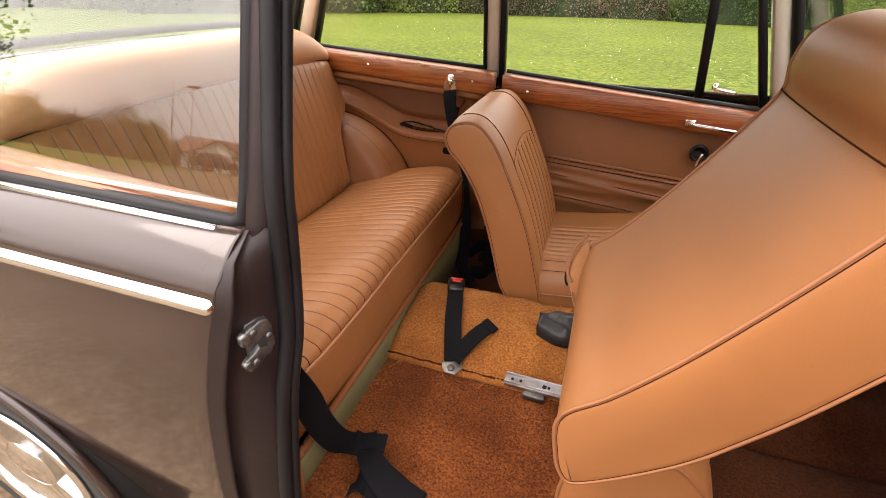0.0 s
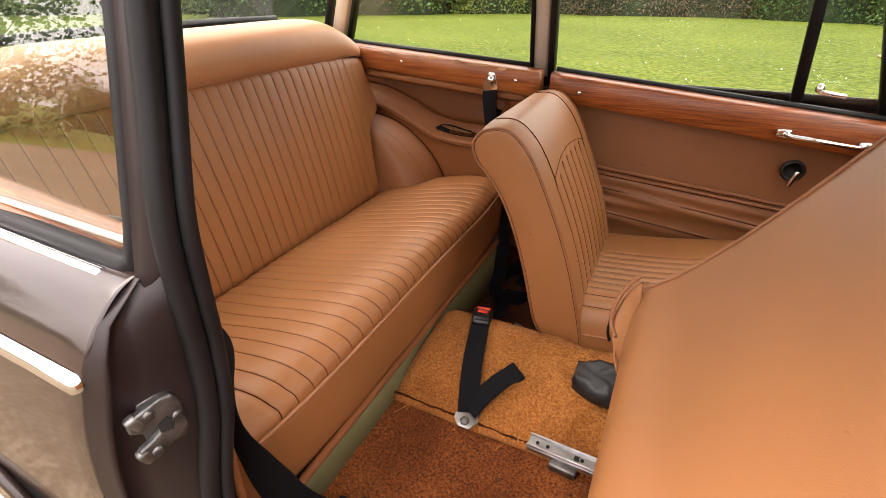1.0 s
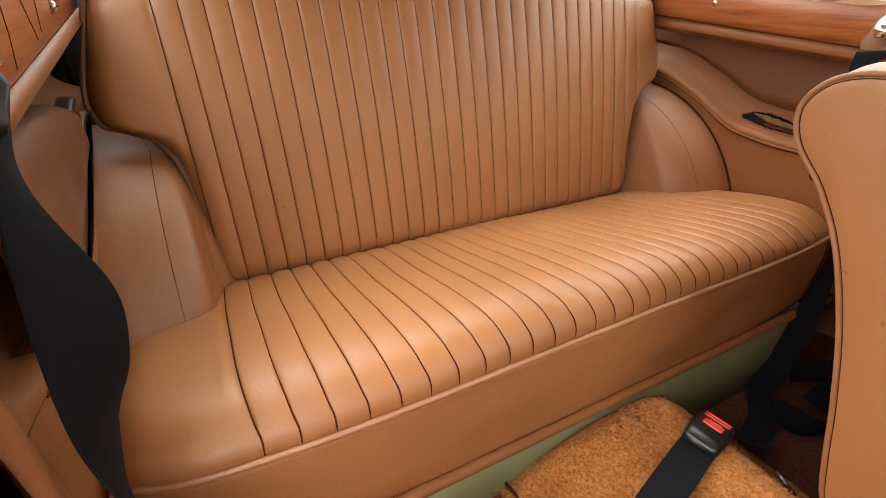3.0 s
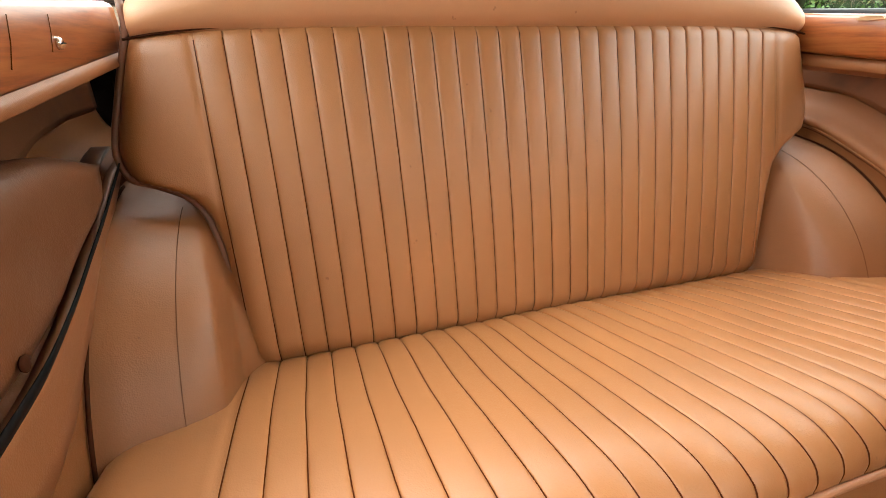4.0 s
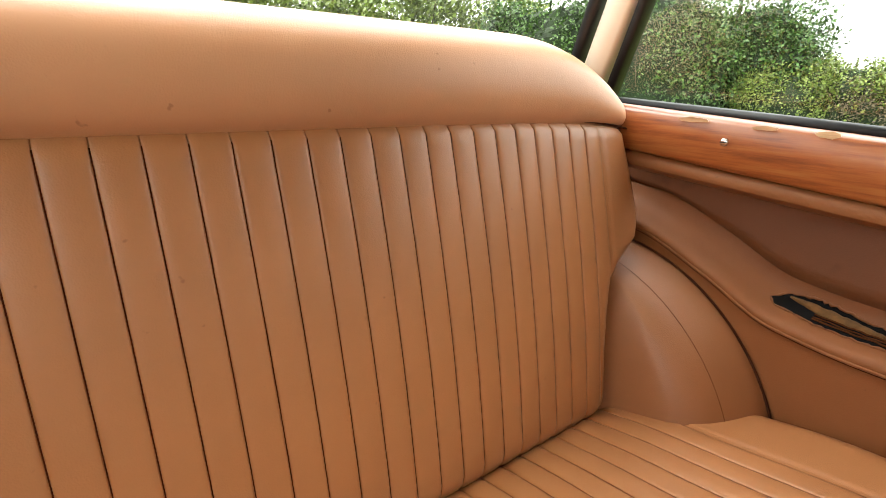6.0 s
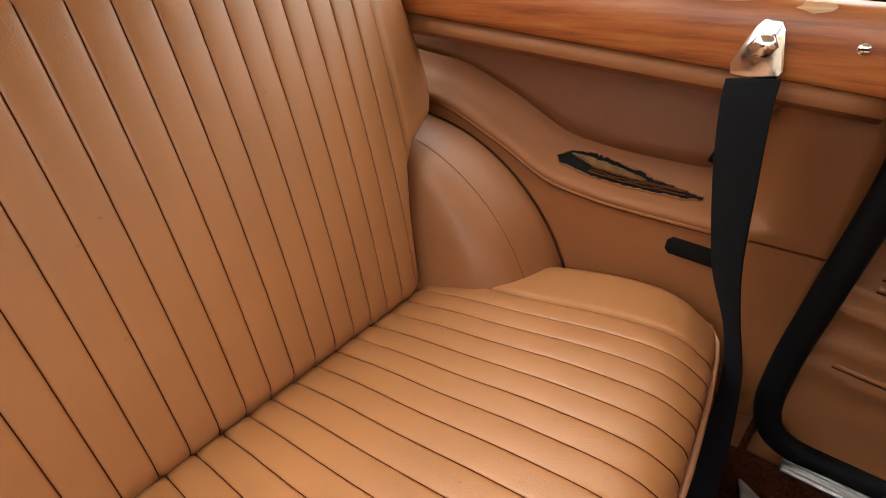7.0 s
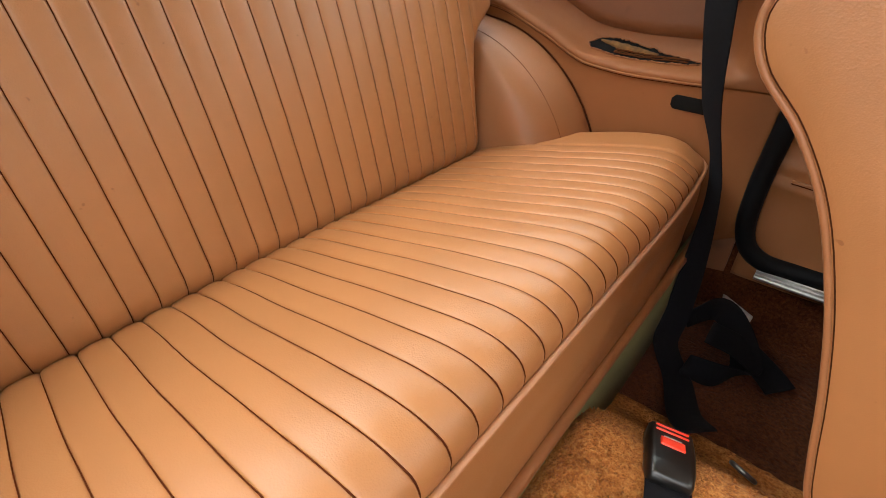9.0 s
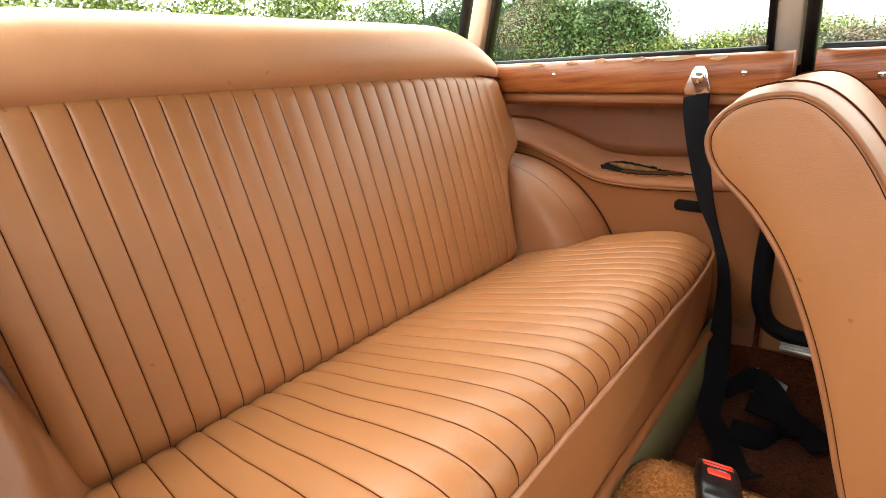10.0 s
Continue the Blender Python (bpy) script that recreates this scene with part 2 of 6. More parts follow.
M_POSTGREY = mat_plain("pale_grey_ink", (0.35, 0.34, 0.33), 0.6)
M_TYRE = mat_plain("tyre_rubber", (0.02, 0.02, 0.02), 0.75)


# ---------- mesh helpers ----------
def finish(name, bm, material, smooth=True):
    bmesh.ops.recalc_face_normals(bm, faces=bm.faces)
    me = bpy.data.meshes.new(name)
    bm.to_mesh(me)
    bm.free()
    if smooth:
        me.shade_smooth()
    me.materials.append(material)
    return me


def part(name, bm, material, parent=None, label="", smooth=True):
    ob = new(name, finish(name, bm, material, smooth))
    ob.parent = parent
    return tagged(ob, label)


def thing(name, label, category, group="", kind=""):
    return tagged(new(name), label, category, group, kind)


def sheet(rows, closed=False, cap=False):
    """A grid mesh through rows of points; closed: each row is a loop; cap: close the first and last loops."""
    bm = bmesh.new()
    vs = [[bm.verts.new(p) for p in row] for row in rows]
    for a, b in zip(vs, vs[1:]):
        k = len(a)
        for i in range(k if closed else k - 1):
            j = (i + 1) % k
            bm.faces.new((a[i], a[j], b[j], b[i]))
    if cap:
        bm.faces.new(vs[0][::-1])
        bm.faces.new(vs[-1])
    return bm


def thick(rows, off):
    """A grid sheet with real thickness: off is the vector to its back face."""
    off = Vector(off)
    loops = []
    for row in rows:
        loops.append([Vector(p) for p in row] + [Vector(p) + off for p in reversed(row)])
    return sheet(loops, True, True)


def spline(pts, n, closed=False):
    """n points along a smooth curve through pts."""
    pts = [Vector(p) for p in pts]
    k = len(pts)
    segs = k if closed else k - 1
    out = []
    for i in range(n):
        u = i / (n if closed else n - 1) * segs
        s = min(int(u), segs - 1)
        f = u - s
        if closed:
            p0, p1, p2, p3 = (pts[(s + d) % k] for d in (-1, 0, 1, 2))
        else:
            p1, p2 = pts[s], pts[s + 1]
            p0 = pts[s - 1] if s else 2 * p1 - p2
            p3 = pts[s + 2] if s + 2 < k else 2 * p2 - p1
        out.append(0.5 * (2 * p1 + (p2 - p0) * f + (2 * p0 - 5 * p1 + 4 * p2 - p3) * f * f + (3 * p1 - p0 - 3 * p2 + p3) * f ** 3))
    return out


def frames_along(pts, closed=False):
    k = len(pts)
    out = []
    for i in range(k):
        a, b = (pts[i - 1] if i or closed else pts[i]), (pts[(i + 1) % k] if i + 1 < k or closed else pts[i])
        out.append((b - a).normalized())
    return out


def tube(pts, r, seg=8, closed=False):
    pts = [Vector(p) for p in pts]
    tan = frames_along(pts, closed)
    ref = Vector((0, 0, 1)) if abs(tan[0].z) < 0.9 else Vector((1, 0, 0))
    up = (ref - tan[0] * ref.dot(tan[0])).normalized()
    loops = []
    for i, (p, t) in enumerate(zip(pts, tan)):
        up = (up - t * up.dot(t)).normalized()
        side = t.cross(up)
        rr = r[i] if isinstance(r, (list, tuple)) else r
        loops.append([p + rr * (math.cos(a) * up + math.sin(a) * side) for a in (2 * math.pi * j / seg for j in range(seg))])
    if closed:
        loops.append(loops[0])
    bm = sheet(loops, True, not closed)
    if closed:
        bmesh.ops.remove_doubles(bm, verts=bm.verts, dist=1e-6)
    return bm


def ribbon(pts, wide, width, th):
    """A strap along pts; wide: the direction of its width, at each point or for all."""
    pts = [Vector(p) for p in pts]
    tan = frames_along(pts)
    loops = []
    for i, (p, t) in enumerate(zip(pts, tan)):
        w = Vector(wide[i] if isinstance(wide, list) else wide)
        w = (w - t * w.dot(t)).normalized()
        nn = t.cross(w)
        h, k = w * (width[i] if isinstance(width, list) else width) / 2, nn * th / 2
        loops.append([p - h - k, p - h * 0.96 - k * 1.4, p + h * 0.96 - k * 1.4, p + h - k, p + h + k, p + h * 0.96 + k * 1.4, p - h * 0.96 + k * 1.4, p - h + k])
    return sheet(loops, True, True)


def rbox(size, bevel=0.0, seg=2, m=None):
    bm = bmesh.new()
    bmesh.ops.create_cube(bm, size=1.0)
    bmesh.ops.scale(bm, vec=Vector(size), verts=bm.verts)
    if bevel:
        bmesh.ops.bevel(bm, geom=bm.edges[:] + bm.verts[:], offset=bevel, segments=seg, affect="EDGES", profile=0.6)
    if m is not None:
        bmesh.ops.transform(bm, matrix=m, verts=bm.verts)
    return bm


def prism(outline, depth, bevel=0.0, m=None, seg=2):
    """A flat plate: outline in x, y; depth along z; bevelled."""
    bm = bmesh.new()
    f = bm.faces.new([bm.verts.new((x, y, 0)) for x, y in outline])
    r = bmesh.ops.extrude_face_region(bm, geom=[f])
    bmesh.ops.translate(bm, vec=(0, 0, depth), verts=[v for v in r["geom"] if isinstance(v, bmesh.types.BMVert)])
    if bevel:
        bmesh.ops.recalc_face_normals(bm, faces=bm.faces)
        bmesh.ops.bevel(bm, geom=bm.edges[:], offset=bevel, segments=seg, affect="EDGES", profile=0.6)
    if m is not None:
        bmesh.ops.transform(bm, matrix=m, verts=bm.verts)
    return bm


def lathe(profile, seg=24, m=None):
    """profile: (radius, height) pairs turned about z."""
    rows = [[Vector((r * math.cos(a), r * math.sin(a), h)) for a in (2 * math.pi * j / seg for j in range(seg))] for r, h in profile]
    bm = sheet(rows, True, True)
    if m is not None:
        bmesh.ops.transform(bm, matrix=m, verts=bm.verts)
    return bm


def join(*bms):
    out = bms[0]
    for b in bms[1:]:
        tmp = bpy.data.meshes.new("tmp")
        b.to_mesh(tmp)
        b.free()
        out.from_mesh(tmp)
        bpy.data.meshes.remove(tmp)
    return out


def lerp(a, b, f):
    return a + (b - a) * f


def curve1(pairs, x):
    """A smooth one-valued curve through (x, y) pairs, with no overshoot."""
    if x <= pairs[0][0]:
        return pairs[0][1]
    if x >= pairs[-1][0]:
        return pairs[-1][1]
    k = max(i for i in range(len(pairs) - 1) if pairs[i][0] <= x)

    def slope(i):
        return (pairs[i + 1][1] - pairs[i][1]) / (pairs[i + 1][0] - pairs[i][0])

    def tangent(i):
        if i == 0 or i == len(pairs) - 1:
            return slope(0) if i == 0 else slope(i - 1)
        a, b = slope(i - 1), slope(i)
        return 0.0 if a * b <= 0 else 2 * a * b / (a + b)
    (x0, y0), (x1, y1) = pairs[k], pairs[k + 1]
    h = x1 - x0
    f = (x - x0) / h
    return (2 * f ** 3 - 3 * f * f + 1) * y0 + (f ** 3 - 2 * f * f + f) * h * tangent(k) + (3 * f * f - 2 * f ** 3) * y1 + (f ** 3 - f * f) * h * tangent(k + 1)


def line1(pairs, x):
    return float(np.interp(x, [p[0] for p in pairs], [p[1] for p in pairs]))


def screw(name, at, normal, parent, r=0.006, mat=None):
    m = Matrix.Translation(at) @ Vector(normal).to_track_quat("Z", "Y").to_matrix().to_4x4()
    bm = lathe([(0.0005, -0.002), (r, -0.002), (r, 0.0015), (r * 0.7, 0.0032), (r * 0.3, 0.0036)], 14, m)
    slot = rbox((r * 1.5, r * 0.22, 0.002), 0, 1, m @ Matrix.Translation((0, 0, 0.0034)))
    ob = part(name, bm, mat or M_CHROME, parent)
    part("slot", slot, M_DIRT, ob, smooth=False)
    return ob

# ---------- rear bench seat ----------
PLEAT = 0.0335
STEPS = (0.0, 0.009, 0.018, 0.035, 0.065, 0.12, 0.25, 0.5, 0.75, 0.88, 0.935, 0.965, 0.982, 0.991)


def bulge(d):
    """Cross section of one pleat: nearly flat, turning down sharply to its seam."""
    return 0.45 * (1 - (1 - 2 * d) ** 2.0) + 0.55 * (1 - (1 - 2 * d) ** 16)


def pleat(y, lines=14, shift=0.0, puff=0.0044, cut=0.0012):
    """Height of the sewn pleats over the seat at y."""
    u = y / PLEAT - shift
    if abs(u) > lines + 0.5:
        return puff
    near = round(u)
    d = abs(u - near)
    if abs(near) > lines:
        return puff
    if abs(u) > lines:
        d = min(0.5, d)
    return puff * bulge(d) - (cut if d < 0.012 else 0)


def pleat_columns(half, shift=0.0, lines=14, outer=10):
    ys = [(k + f + shift) * PLEAT for k in range(-lines, lines) for f in STEPS] + [(lines + shift) * PLEAT]
    left, right = ys[0], ys[-1]
    ys = [lerp(-half, left, i / outer) for i in range(outer)] + ys + [lerp(right, half, (i + 1) / outer) for i in range(outer)]
    return ys


def back_half(z, side=1):
    """Half width of the backrest; its near end is a little wider than the far one."""
    if side > 0:
        return curve1([(0.52, 0.448), (0.64, 0.456), (0.73, 0.475), (0.765, 0.498), (0.785, 0.528), (0.800, 0.550), (0.835, 0.559), (0.89, 0.553), (0.97, 0.543)], z)
    return curve1([(0.52, 0.468), (0.60, 0.471), (0.68, 0.475), (0.735, 0.484), (0.770, 0.505), (0.788, 0.538), (0.799, 0.566), (0.828, 0.577), (0.892, 0.564), (0.97, 0.543)], z)


def seam_z(y):
    return 0.977 - 0.018 * (abs(y) / 0.545) ** 6


def back_x(v):
    return lerp(0.112, -0.002, v) + 0.010 * math.sin(math.pi * v)


rear_seat = thing("rear_bench_seat", "tan leather rear bench seat with sewn pleats, worn and lightly creased", "car seat")
cols = pleat_columns(0.557, 0.0, 14, 14)
rows = []
for v in sorted([i / 34 for i in range(35)] + [0.455 + 0.0105 * i for i in range(20)]):
    row = []
    for y in cols:
        z = lerp(0.515, seam_z(y), v)
        hw = back_half(z, y)
        # the pleats draw together towards the foot of the backrest
        draw = 1 - 0.022 * (1 - v)
        edge = 14 * PLEAT
        yk = y * draw if abs(y) <= edge else math.copysign(lerp(edge * draw, 0.573, (abs(y) - edge) / (0.557 - edge)), y)
        yy = max(-hw, min(hw, yk))
        d = hw - abs(yy)
        x = back_x(v)
        soft = min(1.0, v / 0.04, (1 - v) / 0.02)
        x += pleat(y) * (0.25 + 0.75 * soft) if d > 0.004 else 0
        x -= 0.010 * (1 - min(1.0, (1 - v) / 0.012)) + 0.038 * (1 - min(1.0, v / 0.11)) ** 1.4
        if d < 0.034:
            q = (0.034 - d) / 0.034
            x -= 0.034 * (1 - math.sqrt(max(0.0, 1 - q * q)))
        row.append((x, yy, z))
    rows.append(row)
bm = sheet(rows)
bmesh.ops.remove_doubles(bm, verts=bm.verts, dist=0.00005)
part("pleated_backrest", bm, M_LEATHER, rear_seat)
for k in range(29):
    i = 14 + k * len(STEPS)
    line = [Vector(r[i]) + Vector((0.0012, 0, 0)) for r in rows[:-1] if abs(r[i][1]) < back_half(r[i][2], r[i][1]) - 0.004]
    part("seam", tube(line, 0.00105, 5), M_SEAM, rear_seat)

# smooth padded roll over the top of the backrest
prof = spline([(-0.004, 0, 0.966), (0.008, 0, 0.982), (0.013, 0, 1.007), (0.005, 0, 1.041), (-0.015, 0, 1.064), (-0.054, 0, 1.076), (-0.12, 0, 1.073), (-0.21, 0, 1.050), (-0.26, 0, 0.97)], 26)
rows = []
for k in range(61):
    y = lerp(-0.533, 0.533, k / 60)
    a = max(0.0, (abs(y) - 0.33) / 0.205)
    e = 1 - 0.50 * a * a
    dz = seam_z(y) - 0.972
    rows.append([(p.x - 0.012 * a ** 3, y, 0.966 + (p.z - 0.966) * e + dz) for p in prof])
for s, at in ((-1, 0), (1, len(rows))):
    src = rows[0] if s < 0 else rows[-1]
    extra = []
    for q in (0.35, 0.7, 1.0):
        c = (-0.12, 0, 0.94)
        extra.append([(lerp(p[0], c[0], 0.55 * q * q), p[1] + s * 0.011 * math.sin(q * math.pi / 2), lerp(p[2], c[2], 0.55 * q * q)) for p in src])
    rows = extra[::-1] + rows if s < 0 else rows + extra
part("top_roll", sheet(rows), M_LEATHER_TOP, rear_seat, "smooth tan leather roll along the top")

for s in (-1, 1):
    pts = []
    for z in sorted([1.0 - 0.0115 * i for i in range(40)] + [0.72 + 0.0016 * i for i in range(60)], reverse=True):
        hw = back_half(z, s)
        v = (z - 0.515) / 0.457
        pts.append((back_x(min(v, 1)) - 0.024, s * (hw + 0.001), z))
    part("piping", tube(pts, 0.0046, 8), M_PIPING_EDGE, rear_seat, "dark brown piping down the edge")
pts = [(-0.0035, y, seam_z(y) - 0.0015) for y in (lerp(-0.545, 0.545, i / 60) for i in range(61))]
part("top_seam", tube(pts, 0.0016, 5), M_THREAD, rear_seat)

CUSH = 0.597
# where the cushion's seams lie along its front edge and along the foot of the backrest
SEAM_FRONT = [(-14, -0.461), (-7, -0.220), (0, 0.011), (5, 0.167), (10, 0.333), (14, 0.472)]
SEAM_BACK = [(-14, -0.464), (-13, -0.427), (-12, -0.389), (-6, -0.187), (1, 0.040), (5, 0.166), (10, 0.338), (14, 0.478)]


def seam_y(y, t):
    """Across the cushion: the even column y drawn to its seam, t from the backrest to the front edge."""
    u = y / PLEAT - 0.13
    w = min(14.0, max(-14.0, u))
    a, b = line1(SEAM_BACK, w), line1(SEAM_FRONT, w)
    if abs(u) > 14:
        side = math.copysign(CUSH, y)
        g = (abs(y) - abs((w + 0.13) * PLEAT)) / (CUSH - abs((w + 0.13) * PLEAT))
        a, b = lerp(a, side, g), lerp(b, side, g)
    f = min(1.0, t / 0.86)
    bow = 0.0078 * math.sin(math.pi * f ** 1.3) * min(1.0, max(0.0, (0.55 - y) / 0.2)) if abs(u) <= 14.5 else 0.0
    return lerp(a, b, f) - bow


cols = pleat_columns(CUSH, 0.13, 14, 16)
prof = spline([(0.072, 0, 0.500), (0.092, 0, 0.534), (0.122, 0, 0.551), (0.18, 0, 0.570), (0.26, 0, 0.592), (0.34, 0, 0.613), (0.40, 0, 0.627), (0.45, 0, 0.635), (0.482, 0, 0.633), (0.502, 0, 0.622), (0.513, 0, 0.606), (0.513, 0, 0.590)], 40)
rows = []
for j, p in enumerate(prof):
    row = []
    plain = []
    t = j / (len(prof) - 1)
    for y in cols:
        a = max(0.0, (abs(y) - 0.50) / (CUSH - 0.50))
        fx = 1 - 0.035 * min(1.0, max(0.0, (abs(y) - 0.28) / 0.25)) ** 2 - 0.12 * a ** 3
        full = min(1.0, 1.3 * t) if t < 0.8 else lerp(1.0, 0.30, (t - 0.8) / 0.2)
        sag = 0.022 * (y / 0.5) ** 2 * full + (0.003 - 0.005 * y) * max(0.0, (t - 0.85) / 0.15)
        wave = 0.004 * noise.noise((p.x * 6, y * 5, 1.7)) - 0.004 * math.sin(math.pi * t) ** 2 * math.exp(-((abs(y) - 0.30) / 0.13) ** 2)
        h = pleat(y, 14, 0.13, 0.0034) * min(1.0, t / 0.05 + 0.5) * (1 + 1.0 * math.exp(-((t - 0.10) / 0.09) ** 2))
        edge = 0.035 * (1 - math.sqrt(max(0.0, 1 - max(0.0, (a - 0.55) / 0.45) ** 2)))
        x = 0.072 + (p.x - 0.072) * fx
        lift = 1 if t < 0.75 else lerp(1, 0.35, (t - 0.75) / 0.25)
        yd = seam_y(y, t) + 0.003 * noise.noise((p.x * 7, y * 3, 8.1)) * math.sin(math.pi * t)
        row.append((x + h * (1 - lift), yd, p.z + h * lift - sag - edge + wave))
        plain.append(Vector((x + 0.003, y, p.z - sag - edge + 0.002)))
    rows.append(row)
front_edge = plain
part("pleated_cushion", sheet(rows), M_LEATHER, rear_seat)
for k in range(29):
    i = 16 + k * len(STEPS)
    line = [Vector(r[i]) + Vector((0.0006, 0, 0.0016)) for r in rows[1:]]
    part("seam", tube(line, 0.00098, 5), M_SEAM_LIT, rear_seat)
# smooth front face under the piping, loosely stretched
rows = []
for j in range(15):
    t = j / 14
    row = []
    for q in front_edge[::3] + [front_edge[-1]]:
        slack = 0.009 * noise.noise((q.y * 5.5, t * 2.0, 4.2)) * math.sin(math.pi * t) + 0.002 * math.sin(math.pi * t)
        row.append((lerp(q.x - 0.001, q.x + 0.001, t) + slack, q.y, lerp(q.z - 0.004, 0.447, t)))
    rows.append(row)
part("front_skirt", thick(rows, (-0.003, 0, 0)), M_LEATHER, rear_seat)
pts = [q + Vector((0.002, 0, 0.002)) for q in front_edge[::4]] + [front_edge[-1]]
n0, n1 = front_edge[0], front_edge[-1]
pts = [(n0.x - 0.12, n0.y - 0.004, n0.z + 0.035), (n0.x - 0.05, n0.y - 0.006, n0.z + 0.012), (n0.x - 0.012, n0.y - 0.004, n0.z)] + pts[1:-1] + [(n1.x - 0.012, n1.y + 0.004, n1.z), (n1.x - 0.05, n1.y + 0.006, n1.z + 0.012)]
part("piping", tube(pts, 0.0036, 8), M_PIPING, rear_seat)
for s in (-1, 1):
    edge = [(q[0], s * (CUSH + 0.001), q[2]) for q in [(0.1, 0, 0.50), (0.2, 0, 0.54), (0.3, 0, 0.560), (0.40, 0, 0.568), (0.465, 0, 0.555)]]
    part("end_face", thick([edge, [(x, y, 0.42) for x, y, z in edge]], (0, -s * 0.01, 0)), M_LEATHER, rear_seat)

# rolled rail and painted board under the seat front
heel_board = thing("heel_board", "sage green board with tan vinyl rail below rear seat", "panel")
part("rail", tube([(0.521, lerp(-0.59, 0.59, i / 20), 0.444) for i in range(21)], 0.0085, 8), M_VINYL, heel_board, "tan vinyl rolled rail")


def floor_z(y):
    return curve1([(-0.21, 0.378), (-0.165, 0.396), (-0.05, 0.440), (0.05, 0.446), (0.105, 0.420), (0.17, 0.32), (0.23, 0.288)], y)


board = []
for i in range(41):
    y = lerp(-0.59, 0.59, i / 40)
    low = 0.375 if y < 0.05 else lerp(0.375, 0.285, min(1, (y - 0.05) / 0.2))
    board.append([(0.518, y, 0.444), (lerp(0.518, 0.535, 0.5), y, lerp(0.444, low, 0.5)), (0.535 if y < 0.05 else lerp(0.535, 0.525, min(1, (y - 0.05) / 0.2)), y, low - 0.01)])
part("board", thick(board, (-0.012, 0, -0.006)), M_GREEN, heel_board)

# ---------- wheel arch covers beside the bench ----------


def wheel_arch(s):
    arch = thing("wheel_arch_cover", "domed wheel arch covered in tan vinyl with a stitched seam", "trim panel", "wheel arch covers")
    prof = spline([(0.10, 0.405, 0), (0.20, 0.428, 0), (0.268, 0.462, 0), (0.305, 0.492, 0), (0.3225, 0.520, 0), (0.337, 0.555, 0), (0.346, 0.590, 0), (0.350, 0.66, 0)], 70)
    cx, cz = -0.060, 0.462

    def flat(r, a):
        """The rim is flattened a little over its crown."""
        return 1 - 0.095 * min(1.0, max(0.0, (a - 0.25) / 1.1)) * min(1.0, max(0.0, (r - 0.29) / 0.055))
    rows = []
    for p in prof:
        row = []
        for a in (lerp(-0.25, 2.0, k / 60) for k in range(61)):
            r = p.x * flat(p.x, a)
            x, z = cx + r * math.cos(a), cz + r * math.sin(a)
            # tucked away behind the edge of the backrest
            f = max(0.0, min(1.0, 1 - (p.y - back_half(z, s) - 0.002) / 0.012)) if z < 0.86 else 0.0
            row.append((x - 0.07 * f * f, s * p.y, z))
        rows.append(row)
    part("cover", sheet(rows), M_ARCH, arch)
    r, y = 0.3235, 0.5195
    pts = [(cx + r * flat(r, a) * math.cos(a), s * y, cz + r * flat(r, a) * math.sin(a)) for a in (lerp(0.1, 1.30, k / 420) for k in range(421))]
    part("stitched_seam", join(*[tube([pts[k], pts[k + 2]], 0.0005, 4) for k in range(0, 418, 3)]), M_STITCH, arch)
    # Dark tube in the crease: paints the shade where cover meets side panel.
    r = 0.3475
    pts = [(cx + r * flat(r, a) * math.cos(a), s * 0.597, cz + r * flat(r, a) * math.sin(a)) for a in (lerp(0.15, 1.50, k / 60) for k in range(61))]
    part("edge_line", tube(pts, 0.0022, 6), M_THREAD, arch, "dark line painting the crease shade between cover and side panel")
    return arch


wheel_arch(1)
wheel_arch(-1)

# ---------- rear quarter trims ----------


def ledge(x):
    return curve1([(-0.08, 0.815), (0.02, 0.802), (0.13, 0.762), (0.24, 0.716), (0.34, 0.708), (0.60, 0.712)], x)


